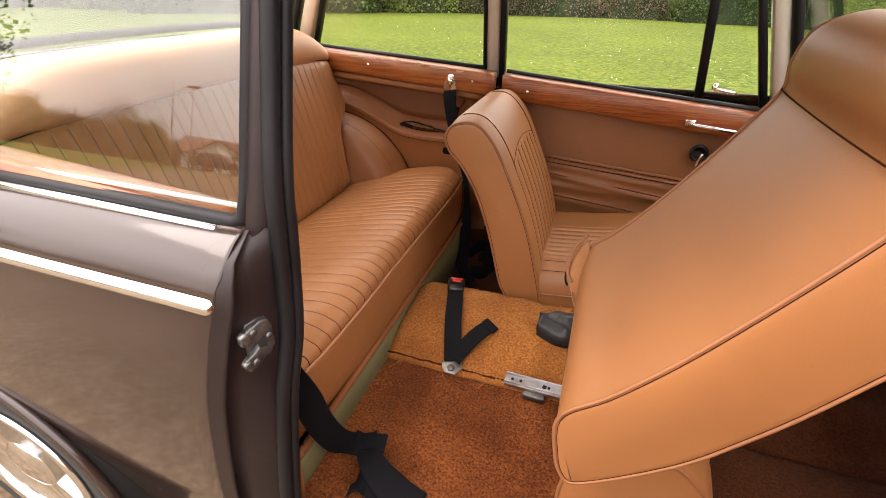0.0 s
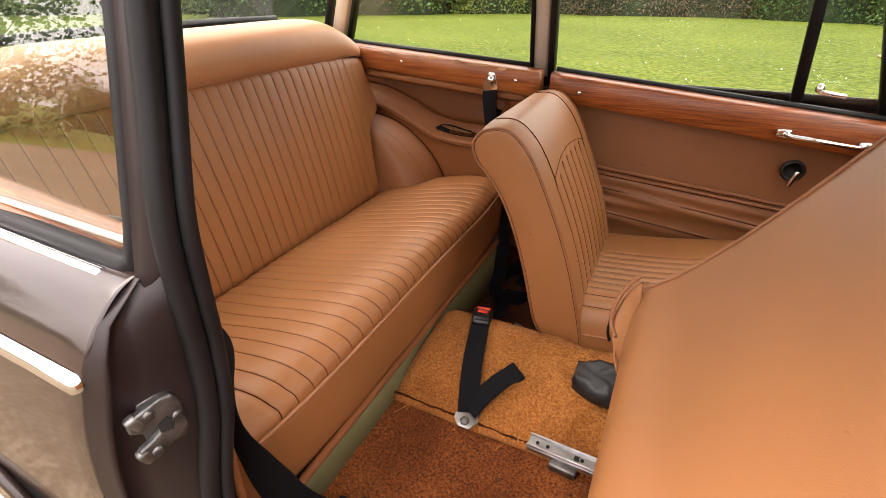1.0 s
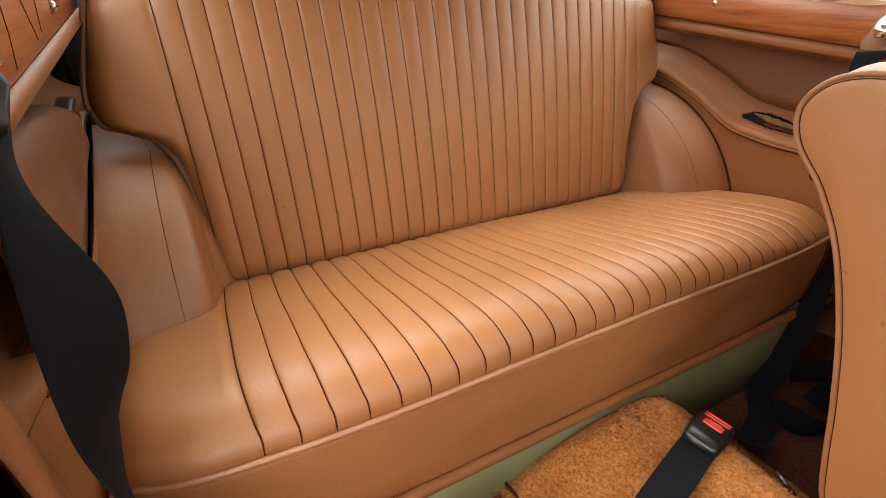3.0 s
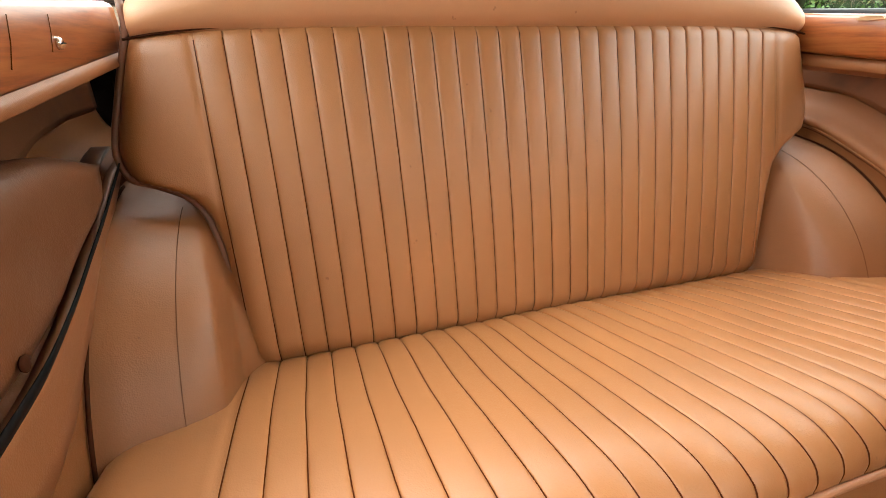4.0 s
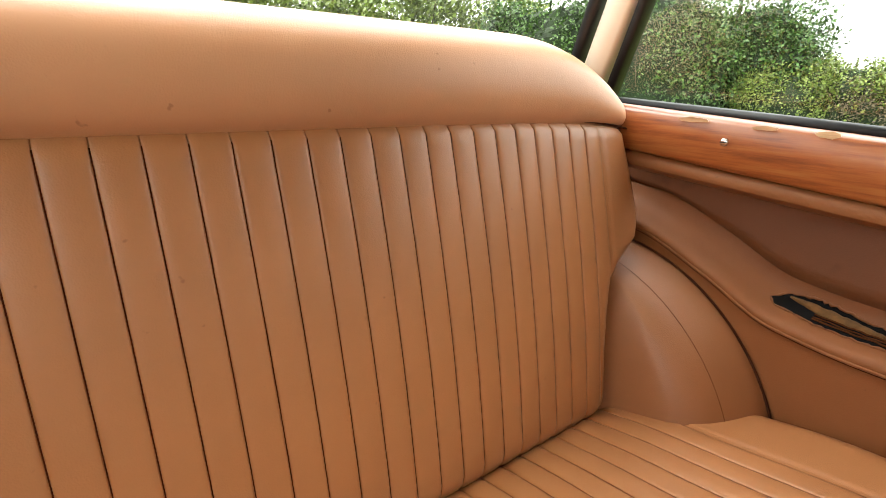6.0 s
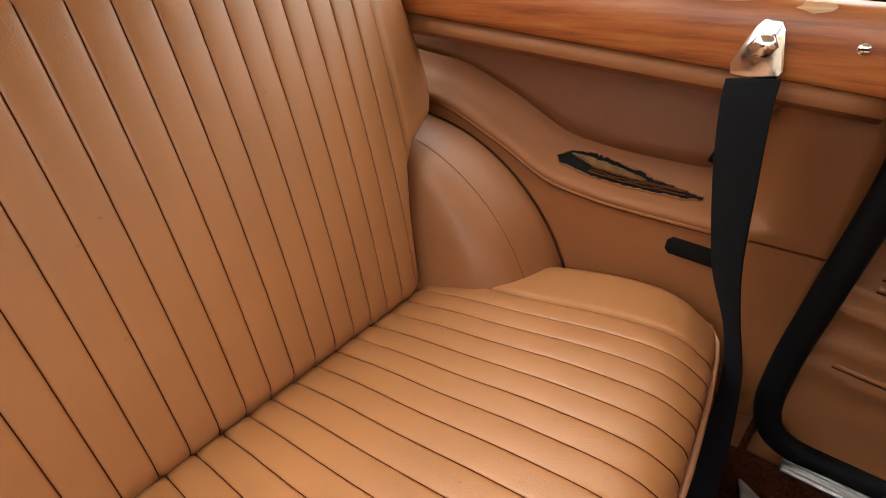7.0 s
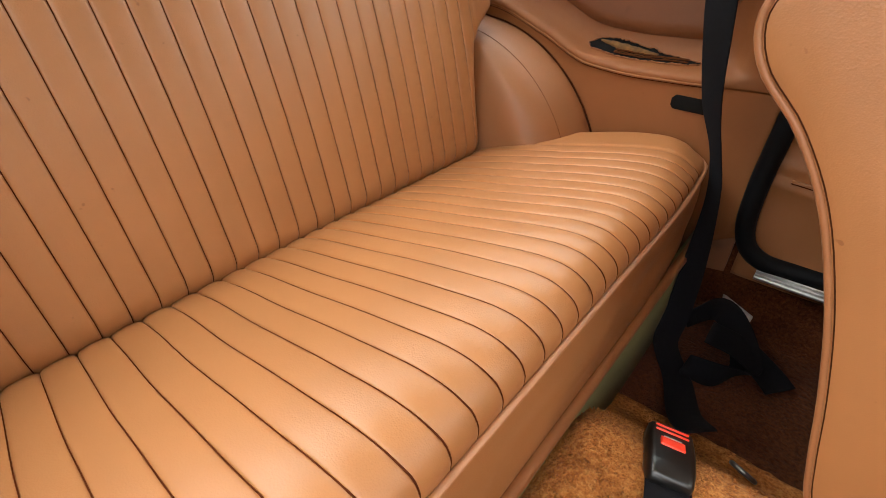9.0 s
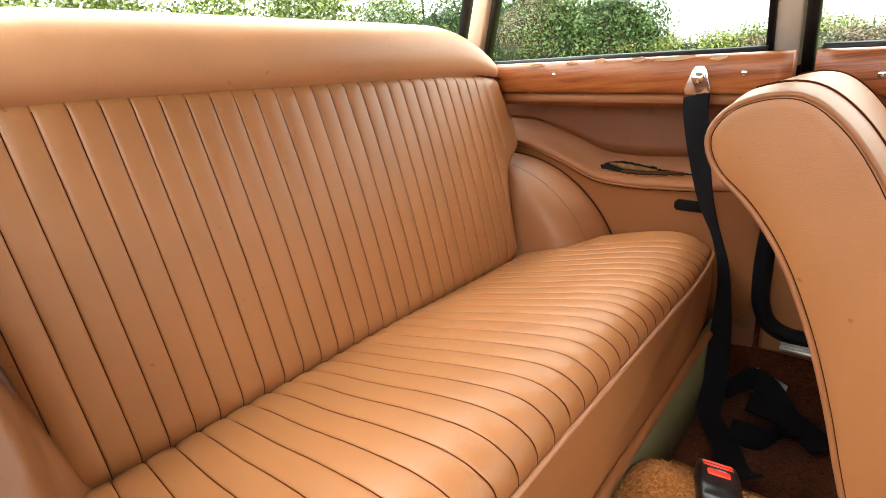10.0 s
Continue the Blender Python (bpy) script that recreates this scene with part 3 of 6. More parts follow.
def quarter_trim(s, zoff):
    """Side trim beside the bench: lower panel, armrest ledge, recessed upper panel, lip and timber capping."""
    q = thing("quarter_trim_panel", "tan vinyl side panel with torn armrest ledge under wood" if s > 0 else "tan vinyl side panel with loose armrest under wood", "trim panel", "rear side trims")
    xs = [lerp(-0.20, 0.574 if s > 0 else 0.530, k / 50) for k in range(51)]

    def low(x):
        return 0.40 if x < 0.5 else lerp(0.40, 0.46, (x - 0.5) / 0.1)
    rows = []
    for x in xs:
        L = ledge(x)
        fade = min(1.0, max(0.0, (0.515 - x) / 0.05))
        fade = fade * fade * (3 - 2 * fade)
        d = 0.052 * fade
        y0 = 0.602
        pts = [(y0 - 0.004, low(x)), (y0 - 0.002, lerp(low(x), L, 0.5)), (y0, L - 0.022), (y0 - 0.004 * fade, L - 0.013), (y0 - 0.005 * fade, L - 0.004), (y0 + 0.002 * fade, L + 0.003), (y0 + d * 0.45, L + 0.010), (y0 + d * 0.8, L + 0.022), (y0 + d, L + 0.046), (y0 + d, 0.86), (y0 + d * 0.9, 0.93)]
        rows.append([(x, s * y, z + zoff) for y, z in spline_2d(pts, 34)])
    part("panel", thick(rows, (0, s * 0.012, 0)), M_VINYL, q)
    rows = []
    for x in (lerp(-0.20, 0.498, k / 36) for k in range(37)):
        f = min(1.0, max(0.0, (0.515 - x) / 0.05))
        f = 0.052 * f * f * (3 - 2 * f) + 0.602 - 0.003
        rows.append([(x, s * f, lerp(lerp(ledge(x) + 0.050, 0.89, max(0.0, (x - 0.42) / 0.078)), 0.90, j / 6) + zoff) for j in range(7)])
    part("recess_panel", thick(rows, (0, s * 0.002, 0)), M_RECESS, q, "brown vinyl above the armrest, recess shade in its colour")
    pts = [(x, s * 0.5978, ledge(x) - 0.012 + zoff) for x in (lerp(0.0, 0.47, k / 40) for k in range(41))]
    part("welt", tube(pts, 0.0026, 6), M_VINYL, q)
    part("seam", tube([(p[0], p[1] + s * 0.0006, p[2] - 0.0030) for p in pts], 0.0011, 5), M_SEAM, q)
    # rolled lip under the capping
    if s > 0:
        lip_z, lip_w = [(-0.06, 0.916), (0.60, 0.872)], 0.026
    else:
        lip_z, lip_w = [(-0.06, 0.936), (0.50, 0.890)], 0.014
    pts = [(x, s * 0.566, line1(lip_z, x)) for x in (lerp(-0.10, 0.555 if s > 0 else 0.46, k / 16) for k in range(17))]
    part("rolled_lip", ribbon(pts, (0, s * 0.45, 1), lip_w, 0.018 if s > 0 else 0.012), M_VINYL, q)
    return q


def spline_2d(pts, n):
    return [(p.x, p.y) for p in spline([(a, b, 0) for a, b in pts], n)]


def timber(name, x0, x1, top, bottom, y, s, parent, mat, label=""):
    """A timber capping: rounded upper edge, flat face, its height following the waistline."""
    rows = []
    for k in range(25):
        x = lerp(x0, x1, k / 24)
        t, b = line1(top, x), line1(bottom, x)
        yo = y + 0.052
        loop = [(yo, t + 0.001), (y + 0.010, t + 0.002), (y + 0.003, t - 0.001), (y, t - 0.005), (y - 0.001, lerp(t, b, 0.45)), (y + 0.001, b + 0.006), (y + 0.004, b + 0.001), (y + 0.010, b), (yo, b + 0.002)]
        rows.append([(x, s * a, c) for a, c in loop])
    return part(name, sheet(rows, True, True), mat, parent, label)


TOP_F, BOT_F = [(-0.06, 0.993), (0.60, 0.951), (1.45, 0.885)], [(-0.06, 0.930), (0.50, 0.889), (1.45, 0.808)]
trim_far = quarter_trim(1, 0.0)
cap = timber("timber_capping", -0.06, 0.588, TOP_F, BOT_F, 0.546, 1, trim_far, M_WOOD_OLD, "worn varnished wood capping with flaking lacquer")
screw("screw", (0.146, 0.5445, 0.953), (0, -1, 0), cap, 0.0055)
screw("screw", (0.520, 0.5445, 0.924), (0, -1, 0), cap, 0.0055)
rng = random.Random(5)
for x, z, w, h in ((0.255, 0.9725, 0.024, 0.008), (0.335, 0.9665, 0.032, 0.009), (0.405, 0.9610, 0.085, 0.008), (0.10, 0.9785, 0.05, 0.006), (0.478, 0.9545, 0.030, 0.010), (0.19, 0.9745, 0.034, 0.005)):
    out = [(w / 2 * math.cos(a) * (0.8 + 0.35 * rng.random()), h / 2 * math.sin(a) * (0.7 + 0.5 * rng.random())) for a in (2 * math.pi * i / 11 for i in range(11))]
    part("bare_patch", prism(out, 0.0012, 0, Matrix.Translation((x, 0.5442, z)) @ Matrix.Rotation(radians(90), 4, "X") @ pose(0, 0, 0, 0, 0, 0)), M_WOOD_BARE, cap, "bare wood where lacquer has flaked", smooth=False)
# torn opening in the armrest ledge with foam showing
def ledge_profile(x):
    L, y0, d = ledge(x), 0.602, 0.052
    return [(y0 + 0.002, L + 0.003), (y0 + d * 0.45, L + 0.010), (y0 + d * 0.8, L + 0.022), (y0 + d, L + 0.046), (y0 + d, 0.80)]


def on_ledge(u, v, lift):
    """A point of the ledge, u along it and v up its slope from the middle of the tear."""
    x = 0.3215 + u
    line = spline_2d(ledge_profile(x), 80)
    i = min(range(80), key=lambda k: abs(line[k][0] - 0.635) + (1 if line[k][1] > ledge(x) + 0.04 else 0))
    step, left = (1 if v >= 0 else -1), abs(v)
    while left > 0 and 1 < i < 78:
        seg = math.dist(line[i], line[i + step])
        left -= seg
        i += step
    (ya, za), (yb, zb) = line[i - 1], line[i + 1]
    n = Vector((0, -(zb - za), yb - ya)).normalized()
    return Vector((x, line[i][0], line[i][1])) + n * lift


T_UP = [(-0.105, 0.0), (-0.095, 0.010), (-0.085, 0.019), (-0.06, 0.025), (-0.03, 0.025), (0.0, 0.020), (0.02, 0.019), (0.035, 0.012), (0.06, 0.009), (0.08, 0.003), (0.105, 0.0)]
T_LOW = [(-0.105, -0.003), (-0.095, -0.011), (-0.075, -0.010), (-0.06, -0.013), (-0.03, -0.014), (0.0, -0.013), (0.05, -0.011), (0.085, -0.009), (0.105, -0.004)]
jag = random.Random(8)
rows, upper, lower = [], [], []
for i in range(61):
    u = lerp(-0.105, 0.105, i / 60)
    hi, lo = line1(T_UP, u) + jag.uniform(-0.0012, 0.0012), line1(T_LOW, u) + jag.uniform(-0.0012, 0.0012)
    rows.append([on_ledge(u, lerp(lo, hi, j / 8), 0.0012) for j in range(9)])
    upper.append(on_ledge(u, hi, 0.0015))
    lower.append(on_ledge(u, lo, 0.0015))
part("tear", thick(rows, (0, 0.001, -0.002)), M_TORN_GAP, trim_far, "ragged black tear in the ledge")
rows = []
for i in range(25):
    f = i / 24
    u = lerp(-0.084, 0.030, f)
    mid, half = lerp(0.013, 0.006, f), 0.0068 * math.sin(math.pi * min(1, max(0.02, f))) ** 0.6
    rows.append([on_ledge(u, mid + half * k / 4 + jag.uniform(-0.0006, 0.0006), 0.002 + 0.003 * (1 - (k / 4) ** 2)) for k in range(-4, 5)])
part("foam", thick(rows, (0, 0.002, -0.003)), M_FOAM, trim_far, "yellow foam showing in the tear")
part("curled_edge", tube(upper, [0.0008 + 0.0016 * jag.random() for _ in upper], 6), M_VINYL, trim_far)
part("frayed_edge", tube(lower, [0.0006 + 0.0012 * jag.random() for _ in lower], 6), M_VINYL, trim_far)
for v0, v1, r in ((-0.006, -0.004, 0.0013), (-0.002, 0.0, 0.0010), (0.002, 0.003, 0.0012)):
    pts = [on_ledge(lerp(-0.05, 0.085, k / 14), lerp(v0, v1, k / 14) + jag.uniform(-0.001, 0.001), 0.0025) for k in range(15)]
    part("loose_thread", tube(pts, r, 5), M_STITCH, trim_far)
part("belt_slot", prism([(0.0, 0.006), (0.006, 0.0), (0.075, 0.0), (0.078, 0.006), (0.078, 0.018), (0.072, 0.024), (0.006, 0.024), (0, 0.018)], 0.005, 0.001, Matrix.Translation((0.403, 0.6005, 0.652)) @ pose(0, 0, 0, 90, 2, 0)), M_TORN_GAP, trim_far, "black plastic slot surround")
part("gusset_hole", rbox((0.02, 0.006, 0.05), 0.002, 2, Matrix.Translation((0.432, 0.650, 0.79)) @ pose(0, 0, 0, 0, 15, 0)), M_TORN_GAP, trim_far)

# near side: waist sits higher, armrest hangs loose
NEAR = 0.0
trim_near = quarter_trim(-1, NEAR)
TOP_N, BOT_N = [(-0.06, 1.000), (0.60, 0.958)], [(-0.06, 0.943), (0.50, 0.897)]
cap2 = timber("timber_capping", -0.06, 0.540, TOP_N, BOT_N, 0.560, -1, trim_near, M_WOOD_OLD, "worn varnished wood capping")
screw("screw", (0.146, -0.5585, 0.953), (0, 1, 0), cap2, 0.0055)
for x, z0, z1, lean_x in ((0.225, 0.972, 0.935, 0.020), (0.285, 0.968, 0.930, -0.016), (0.350, 0.964, 0.918, 0.022), (0.150, 0.976, 0.946, 0.014)):
    part("crack", tube([(x, -0.5588, z0), (x + lean_x * 0.4, -0.5586, lerp(z0, z1, 0.5)), (x + lean_x, -0.5588, z1)], 0.0004, 5), M_STITCH, cap2, "dark crack in the lacquer")
# front end of the capping: a tongue running down the pillar, bare wood at its break
line = [(0.556, -0.577, 0.950), (0.560, -0.575, 0.925), (0.563, -0.572, 0.900), (0.564, -0.569, 0.884), (0.563, -0.568, 0.876), (0.562, -0.568, 0.8725)]
rows = []
for c, w in zip(line, (0.015, 0.0145, 0.013, 0.0115, 0.008, 0.002)):
    rows.append([(c[0] + a * w, c[1] + b * 0.008, c[2] + 0.25 * a * w) for a, b in ((-1, -1), (1, -1), (1, 0.4), (0.7, 1), (-0.7, 1), (-1, 0.4))])
part("tongue", sheet(rows, True, True), M_WOOD_OLD, cap2, "dark varnished wood tongue")
part("bare_patch", prism([(-0.012, -0.009), (0.004, -0.013), (0.013, -0.006), (0.012, 0.008), (-0.002, 0.012), (-0.013, 0.007)], 0.003, 0.0006, Matrix.Translation((0.5605, -0.576, 0.951)) @ pose(0, 0, 0, 0, 62, 0)), M_WOOD_BARE, cap2, "bare wood where lacquer has flaked")
# armrest pad pulled loose from the flange over the wheel arch, the gap's shade a black sheet
PAD_LOW = [(-0.03, 0.812), (0.006, 0.806), (0.06, 0.786), (0.114, 0.765), (0.164, 0.748), (0.25, 0.720), (0.32, 0.706), (0.44, 0.700)]
PAD_TOP = [(-0.03, 0.818), (0.03, 0.822), (0.09, 0.838), (0.156, 0.856), (0.22, 0.863), (0.34, 0.868), (0.44, 0.862)]
FLANGE = [(-0.03, 0.796), (0.0, 0.780), (0.052, 0.752), (0.11, 0.724), (0.163, 0.697), (0.216, 0.672), (0.278, 0.636), (0.34, 0.622), (0.44, 0.615)]
pad = []
for k in range(37):
    x = lerp(-0.025, 0.44, k / 36)
    lo, hi = curve1(PAD_LOW, x) + 0.018, max(curve1(PAD_TOP, x), curve1(PAD_LOW, x) + 0.022)
    row = []
    for j in range(15):
        f = j / 14
        rise = (1 - (2 * f - 1) ** 4) ** 0.6
        row.append((x, -0.597 + 0.022 * rise * min(1.0, (hi - lo) / 0.06) + 0.003 * noise.noise((x * 14, f * 3, 2.0)), lerp(lo, hi, f)))
    pad.append(row)
part("loose_armrest", thick(pad, (0, -0.020, 0)), M_PAD, trim_near, "loose brown vinyl armrest pad")
# The slit's shade is a near-black sheet laid over the pad's lower edge.
part("gap_shade", thick([[(x, -0.5850, curve1(PAD_LOW, x) - 0.002), (x, -0.5790, curve1(PAD_LOW, x) + 0.008), (x, -0.5745, curve1(PAD_LOW, x) + 0.020)] for x in (lerp(0.02, 0.44, k / 30) for k in range(31))], (0, -0.002, 0)), M_TORN_GAP, trim_near, "black strip for the shade under the loose pad")
lip = []
for k in range(37):
    x = lerp(-0.028, 0.44, k / 36)
    lo, hi = curve1(FLANGE, x), curve1(PAD_LOW, x)
    lip.append([(x, -0.599, lo - 0.004), (x, -0.5925, lo), (x, -0.5905, lerp(lo, hi, 0.35)), (x, -0.5885, lerp(lo, hi, 0.8)), (x, -0.5865, hi - 0.003), (x, -0.590, hi)])
part("flange", thick(lip, (0, -0.008, 0)), M_DOORCARD, trim_near, "tan vinyl flange over the wheel arch")
part("pad_button", lathe([(0.001, 0.0), (0.006, 0.001), (0.007, 0.003), (0.004, 0.004)], 12, Matrix.Translation((0.335, -0.577, 0.744)) @ pose(0, 0, 0, -90, 0, 0)), M_THREAD, trim_near)

# ---------- far door ----------
far_door = thing("passenger_door", "closed car door with tan vinyl card and varnished wood top", "car door")
rows = []
for k in range(81):
    x = lerp(0.586, 1.50, k / 80)
    row = []
    for j in range(80):
        z = lerp(0.36, 0.90, j / 79)
        y = 0.622 + 0.002 * noise.noise((x * 5, z * 5, 1.0))
        pz = line1([(0.6, 0.700), (1.3, 0.655)], x)
        if z < pz - 0.008:
            dz = pz - z
            y -= 0.020 * min(1.0, (dz - 0.008) / 0.012) - 0.010 * min(1.0, dz / 0.25)
            # loose folds across the pocket
            for at, slope, amp, wid in ((0.034, 0.020, 0.008, 0.009), (0.068, 0.050, 0.014, 0.012), (0.096, -0.045, 0.012, 0.014), (0.150, 0.030, 0.012, 0.016)):
                c = dz - at - slope * (x - 0.9)
                y -= amp * math.exp(-(c / wid) ** 2) * (0.55 + 0.45 * noise.noise((x * 3.5, at * 40, 0)))
            y += 0.004 * noise.noise((x * 9, z * 22, 0.3))
        row.append((x, y, z))
    rows.append(row)
part("door_card", thick(rows, (0, 0.012, 0)), M_DOORCARD, far_door)
for dz, r, fall in ((0.0, 0.0045, 0.0), (-0.014, 0.0045, 0.0), (-0.050, 0.003, 0.03), (-0.128, 0.003, 0.02)):
    pts = [(x, 0.6005 if dz < 0 else 0.604, line1([(0.6, 0.700), (1.3, 0.655)], x) + dz - fall * (x - 0.6)) for x in (lerp(0.62, 1.45, i / 30) for i in range(31))]
    part("pocket_welt", tube(pts, r, 8), M_DOORCARD, far_door)
    part("welt_seam", tube([(p[0], p[1] - r * 0.55, p[2] - r * 0.95) for p in pts], 0.0013, 5), M_SEAM, far_door)
dcap = timber("timber_capping", 0.618, 1.46, TOP_F, BOT_F, 0.548, 1, far_door, M_WOOD, "glossy varnished timber capping")
screw("screw", (0.702, 0.5465, 0.906), (0, -1, 0), dcap, 0.0055)
pull = part("pull_handle", tube([(1.19, 0.535, 0.856), (1.20, 0.520, 0.856), (1.26, 0.516, 0.852), (1.33, 0.518, 0.846), (1.345, 0.532, 0.845)], 0.0055, 10), M_CHROME, far_door, "chrome pull handle")
for x, z in ((1.188, 0.857), (1.348, 0.845)):
    part("mount", rbox((0.03, 0.014, 0.02), 0.004, 2, Matrix.Translation((x, 0.540, z))), M_CHROME, pull)
hm = Matrix.Translation((1.245, 0.605, 0.753)) @ pose(0, 0, 0, 90, 0, 0)
latch = part("door_latch_cup", lathe([(0.027, 0.0), (0.027, 0.010), (0.022, 0.013), (0.018, 0.004), (0.001, 0.002)], 24, hm), M_PLASTIC, far_door, "black round cup")
part("lever", rbox((0.012, 0.016, 0.045), 0.005, 2, Matrix.Translation((1.249, 0.588, 0.736)) @ pose(0, 0, 0, 0, 14, 0)), M_CHROME, latch, "chrome lever")

# ---------- far window frames, posts and glass ----------


def lean(y, z, base=0.94):
    """Glass and posts lean in towards the roof."""
    return y - 0.18 * (z - base) if y > 0 else y + 0.18 * (z - base)


def post(x0, z0, x1, z1, y, w, d, mat, name, parent, bev=0.004, label=""):
    a, b = Vector((x0, lean(y, z0), z0)), Vector((x1, lean(y, z1), z1))
    t = (b - a).normalized()
    side = Vector((1, 0, 0))
    side = (side - t * side.dot(t)).normalized()
    nn = t.cross(side)
    rows = []
    for p in (a, lerp(a, b, 0.5), b):
        loop = []
        for i in range(12):
            an = 2 * math.pi * i / 12
            cx, cy = math.cos(an), math.sin(an)
            sx = math.copysign(abs(cx) ** 0.5, cx)
            sy = math.copysign(abs(cy) ** 0.5, cy)
            loop.append(p + side * sx * w / 2 + nn * sy * d / 2)
        rows.append(loop)
    return part(name, sheet(rows, True, True), mat, parent, label)


shell = thing("car_body", "dark brown two-door saloon car body with cream inner pillars and chrome strips", "car", kind="structure")
post(0.566, 0.93, 0.566, 1.40, 0.640, 0.045, 0.03, M_CREAM, "centre_post", shell, label="cream painted centre post")
post(0.541, 0.952, 0.541, 1.39, 0.632, 0.012, 0.03, M_RUBBER, "quarter_window_seal", shell)
post(0.600, 0.90, 0.600, 1.40, 0.630, 0.020, 0.035, M_RUBBER, "door_seal", shell)
part("belt_line_seal", tube([(x, 0.612, line1(TOP_F, x) + 0.004) for x in (-0.10, 0.2, 0.54)], 0.008, 8), M_RUBBER, shell)
part("door_glass_seal", tube([(x, 0.606, line1(TOP_F, x) + 0.004) for x in (0.62, 0.9, 1.2, 1.43)], 0.008, 8), M_RUBBER, far_door)
post(1.205, 0.915, 1.150, 1.38, 0.628, 0.026, 0.022, M_RUBBER, "quarterlight_bar", far_door, label="black quarterlight bar")
post(1.385, 0.89, 1.215, 1.38, 0.625, 0.022, 0.03, M_RUBBER, "quarterlight_frame", far_door)
post(1.425, 0.89, 1.255, 1.40, 0.63, 0.040, 0.05, M_CREAM, "windscreen_post", shell, label="cream painted windscreen post")
post(1.462, 0.89, 1.29, 1.40, 0.62, 0.025, 0.05, M_RUBBER, "windscreen_seal", shell)
catch = part("quarterlight_catch", rbox((0.055, 0.012, 0.010), 0.004, 2, Matrix.Translation((1.262, 0.585, 0.944)) @ pose(0, 0, 0, 0, 6, 0)), M_CHROME, far_door, "chrome quarterlight catch")
part("knob", lathe([(0.008, 0), (0.010, 0.008), (0.006, 0.018), (0.001, 0.02)], 14, Matrix.Translation((1.236, 0.59, 0.945))), M_CHROME, catch)
# rear post and seals, far side and near side
for s in (1, -1):
    zo = 0
    post(-0.150, 1.00 + zo, 0.03, 1.38, s * 0.640, 0.05, 0.04, M_CREAM, "rear_post", shell, label="cream painted rear post")
    post(-0.108, 0.99 + zo, 0.065, 1.38, s * 0.640, 0.018, 0.03, M_RUBBER, "rear_quarter_seal", shell)
    post(-0.195, 1.00 + zo, -0.02, 1.38, s * 0.630, 0.022, 0.03, M_RUBBER, "rear_screen_seal", shell)


def pane(name, corners, parent):
    ob = part(name, thick([[corners[0], corners[1]], [corners[3], corners[2]]], (0, 0.004, 0) if abs(corners[0][1]) > 0.3 and abs(corners[0][1] - corners[1][1]) < 0.1 else (-0.004, 0, 0)), M_GLASS_CLEAR, parent, smooth=False)
    ob.visible_shadow = False
    return ob


pane("quarter_glass", [(-0.11, 0.634, 0.985), (0.542, 0.634, 0.955), (0.542, lean(0.634, 1.38), 1.38), (0.06, lean(0.634, 1.38), 1.38)], shell)
pane("door_glass", [(0.605, 0.632, 0.945), (1.20, 0.632, 0.905), (1.15, lean(0.632, 1.38), 1.38), (0.605, lean(0.632, 1.38), 1.38)], far_door)
pane("quarterlight_glass", [(1.21, 0.632, 0.905), (1.38, 0.632, 0.892), (1.215, lean(0.632, 1.38), 1.38), (1.155, lean(0.632, 1.38), 1.38)], far_door)
pane("rear_screen", [(-0.42, -0.60, 1.05), (-0.42, 0.60, 1.05), (0.02, 0.52, 1.385), (0.02, -0.52, 1.385)], shell)
part("rear_screen_rubber", tube([(-0.42, -0.62, 1.055), (-0.43, -0.3, 1.062), (-0.435, 0.0, 1.064), (-0.43, 0.3, 1.062), (-0.42, 0.62, 1.055)], 0.012, 8), M_RUBBER, shell)

# roof with lining, rear shelf, boot, far outer side, scuttle and windscreen
rows = []
for i in range(21):
    x = lerp(0.03, 1.33, i / 20)
    rows.append([(x, lerp(-0.56, 0.56, j / 20), 1.375 + 0.05 * (1 - (2 * j / 20 - 1) ** 2) * (1 - 0.5 * (2 * i / 20 - 1) ** 4)) for j in range(21)])
part("roof", thick(rows, (0, 0, 0.03)), M_CREAM, shell, "cream headlining under the roof")
rows = []
for i in range(21):
    x = lerp(0.0, 1.36, i / 20)
    rows.append([(x, lerp(-0.585, 0.585, j / 20), 1.408 + 0.05 * (1 - (2 * j / 20 - 1) ** 2) * (1 - 0.5 * (2 * i / 20 - 1) ** 4)) for j in range(21)])
part("roof_skin", thick(rows, (0, 0, 0.012)), M_PAINT, shell, "dark brown roof panel")
rows = [[(x, y, z - 0.02 * (y / 0.7) ** 2) for y in (lerp(-0.70, 0.70, j / 12) for j in range(13))] for x, z in ((-0.22, 1.035), (-0.45, 1.045), (-0.9, 0.99), (-1.15, 0.9), (-1.25, 0.7), (-1.25, 0.35))]
part("boot", thick(rows, (0, 0, -0.01)), M_PAINT, shell, "dark brown boot lid and tail")
rows = []
for x in (-1.25, -0.6, 0.0, 0.6, 1.2, 1.6, 2.4):
    rows.append([(x, y, z) for y, z in ((0.65, 0.93), (0.70, 0.90), (0.745, 0.84), (0.755, 0.70), (0.74, 0.45), (0.70, 0.28))])
part("far_outer_side", thick(rows, (0, -0.006, 0)), M_PAINT, shell)
rows = []
for x in (1.50, 1.6, 2.0, 2.4, 2.6):
    rows.append([(x, -y, z) for y, z in ((0.65, 0.93), (0.70, 0.90), (0.745, 0.84), (0.755, 0.70), (0.74, 0.45), (0.70, 0.28))])
part("near_front_wing", thick(rows, (0, 0.006, 0)), M_PAINT, shell)
part("far_sill_trim", rbox((0.9, 0.06, 0.12), 0.02, 2, Matrix.Translation((1.05, 0.662, 0.325))), M_CARPET_DARK, shell, "carpeted door sill")
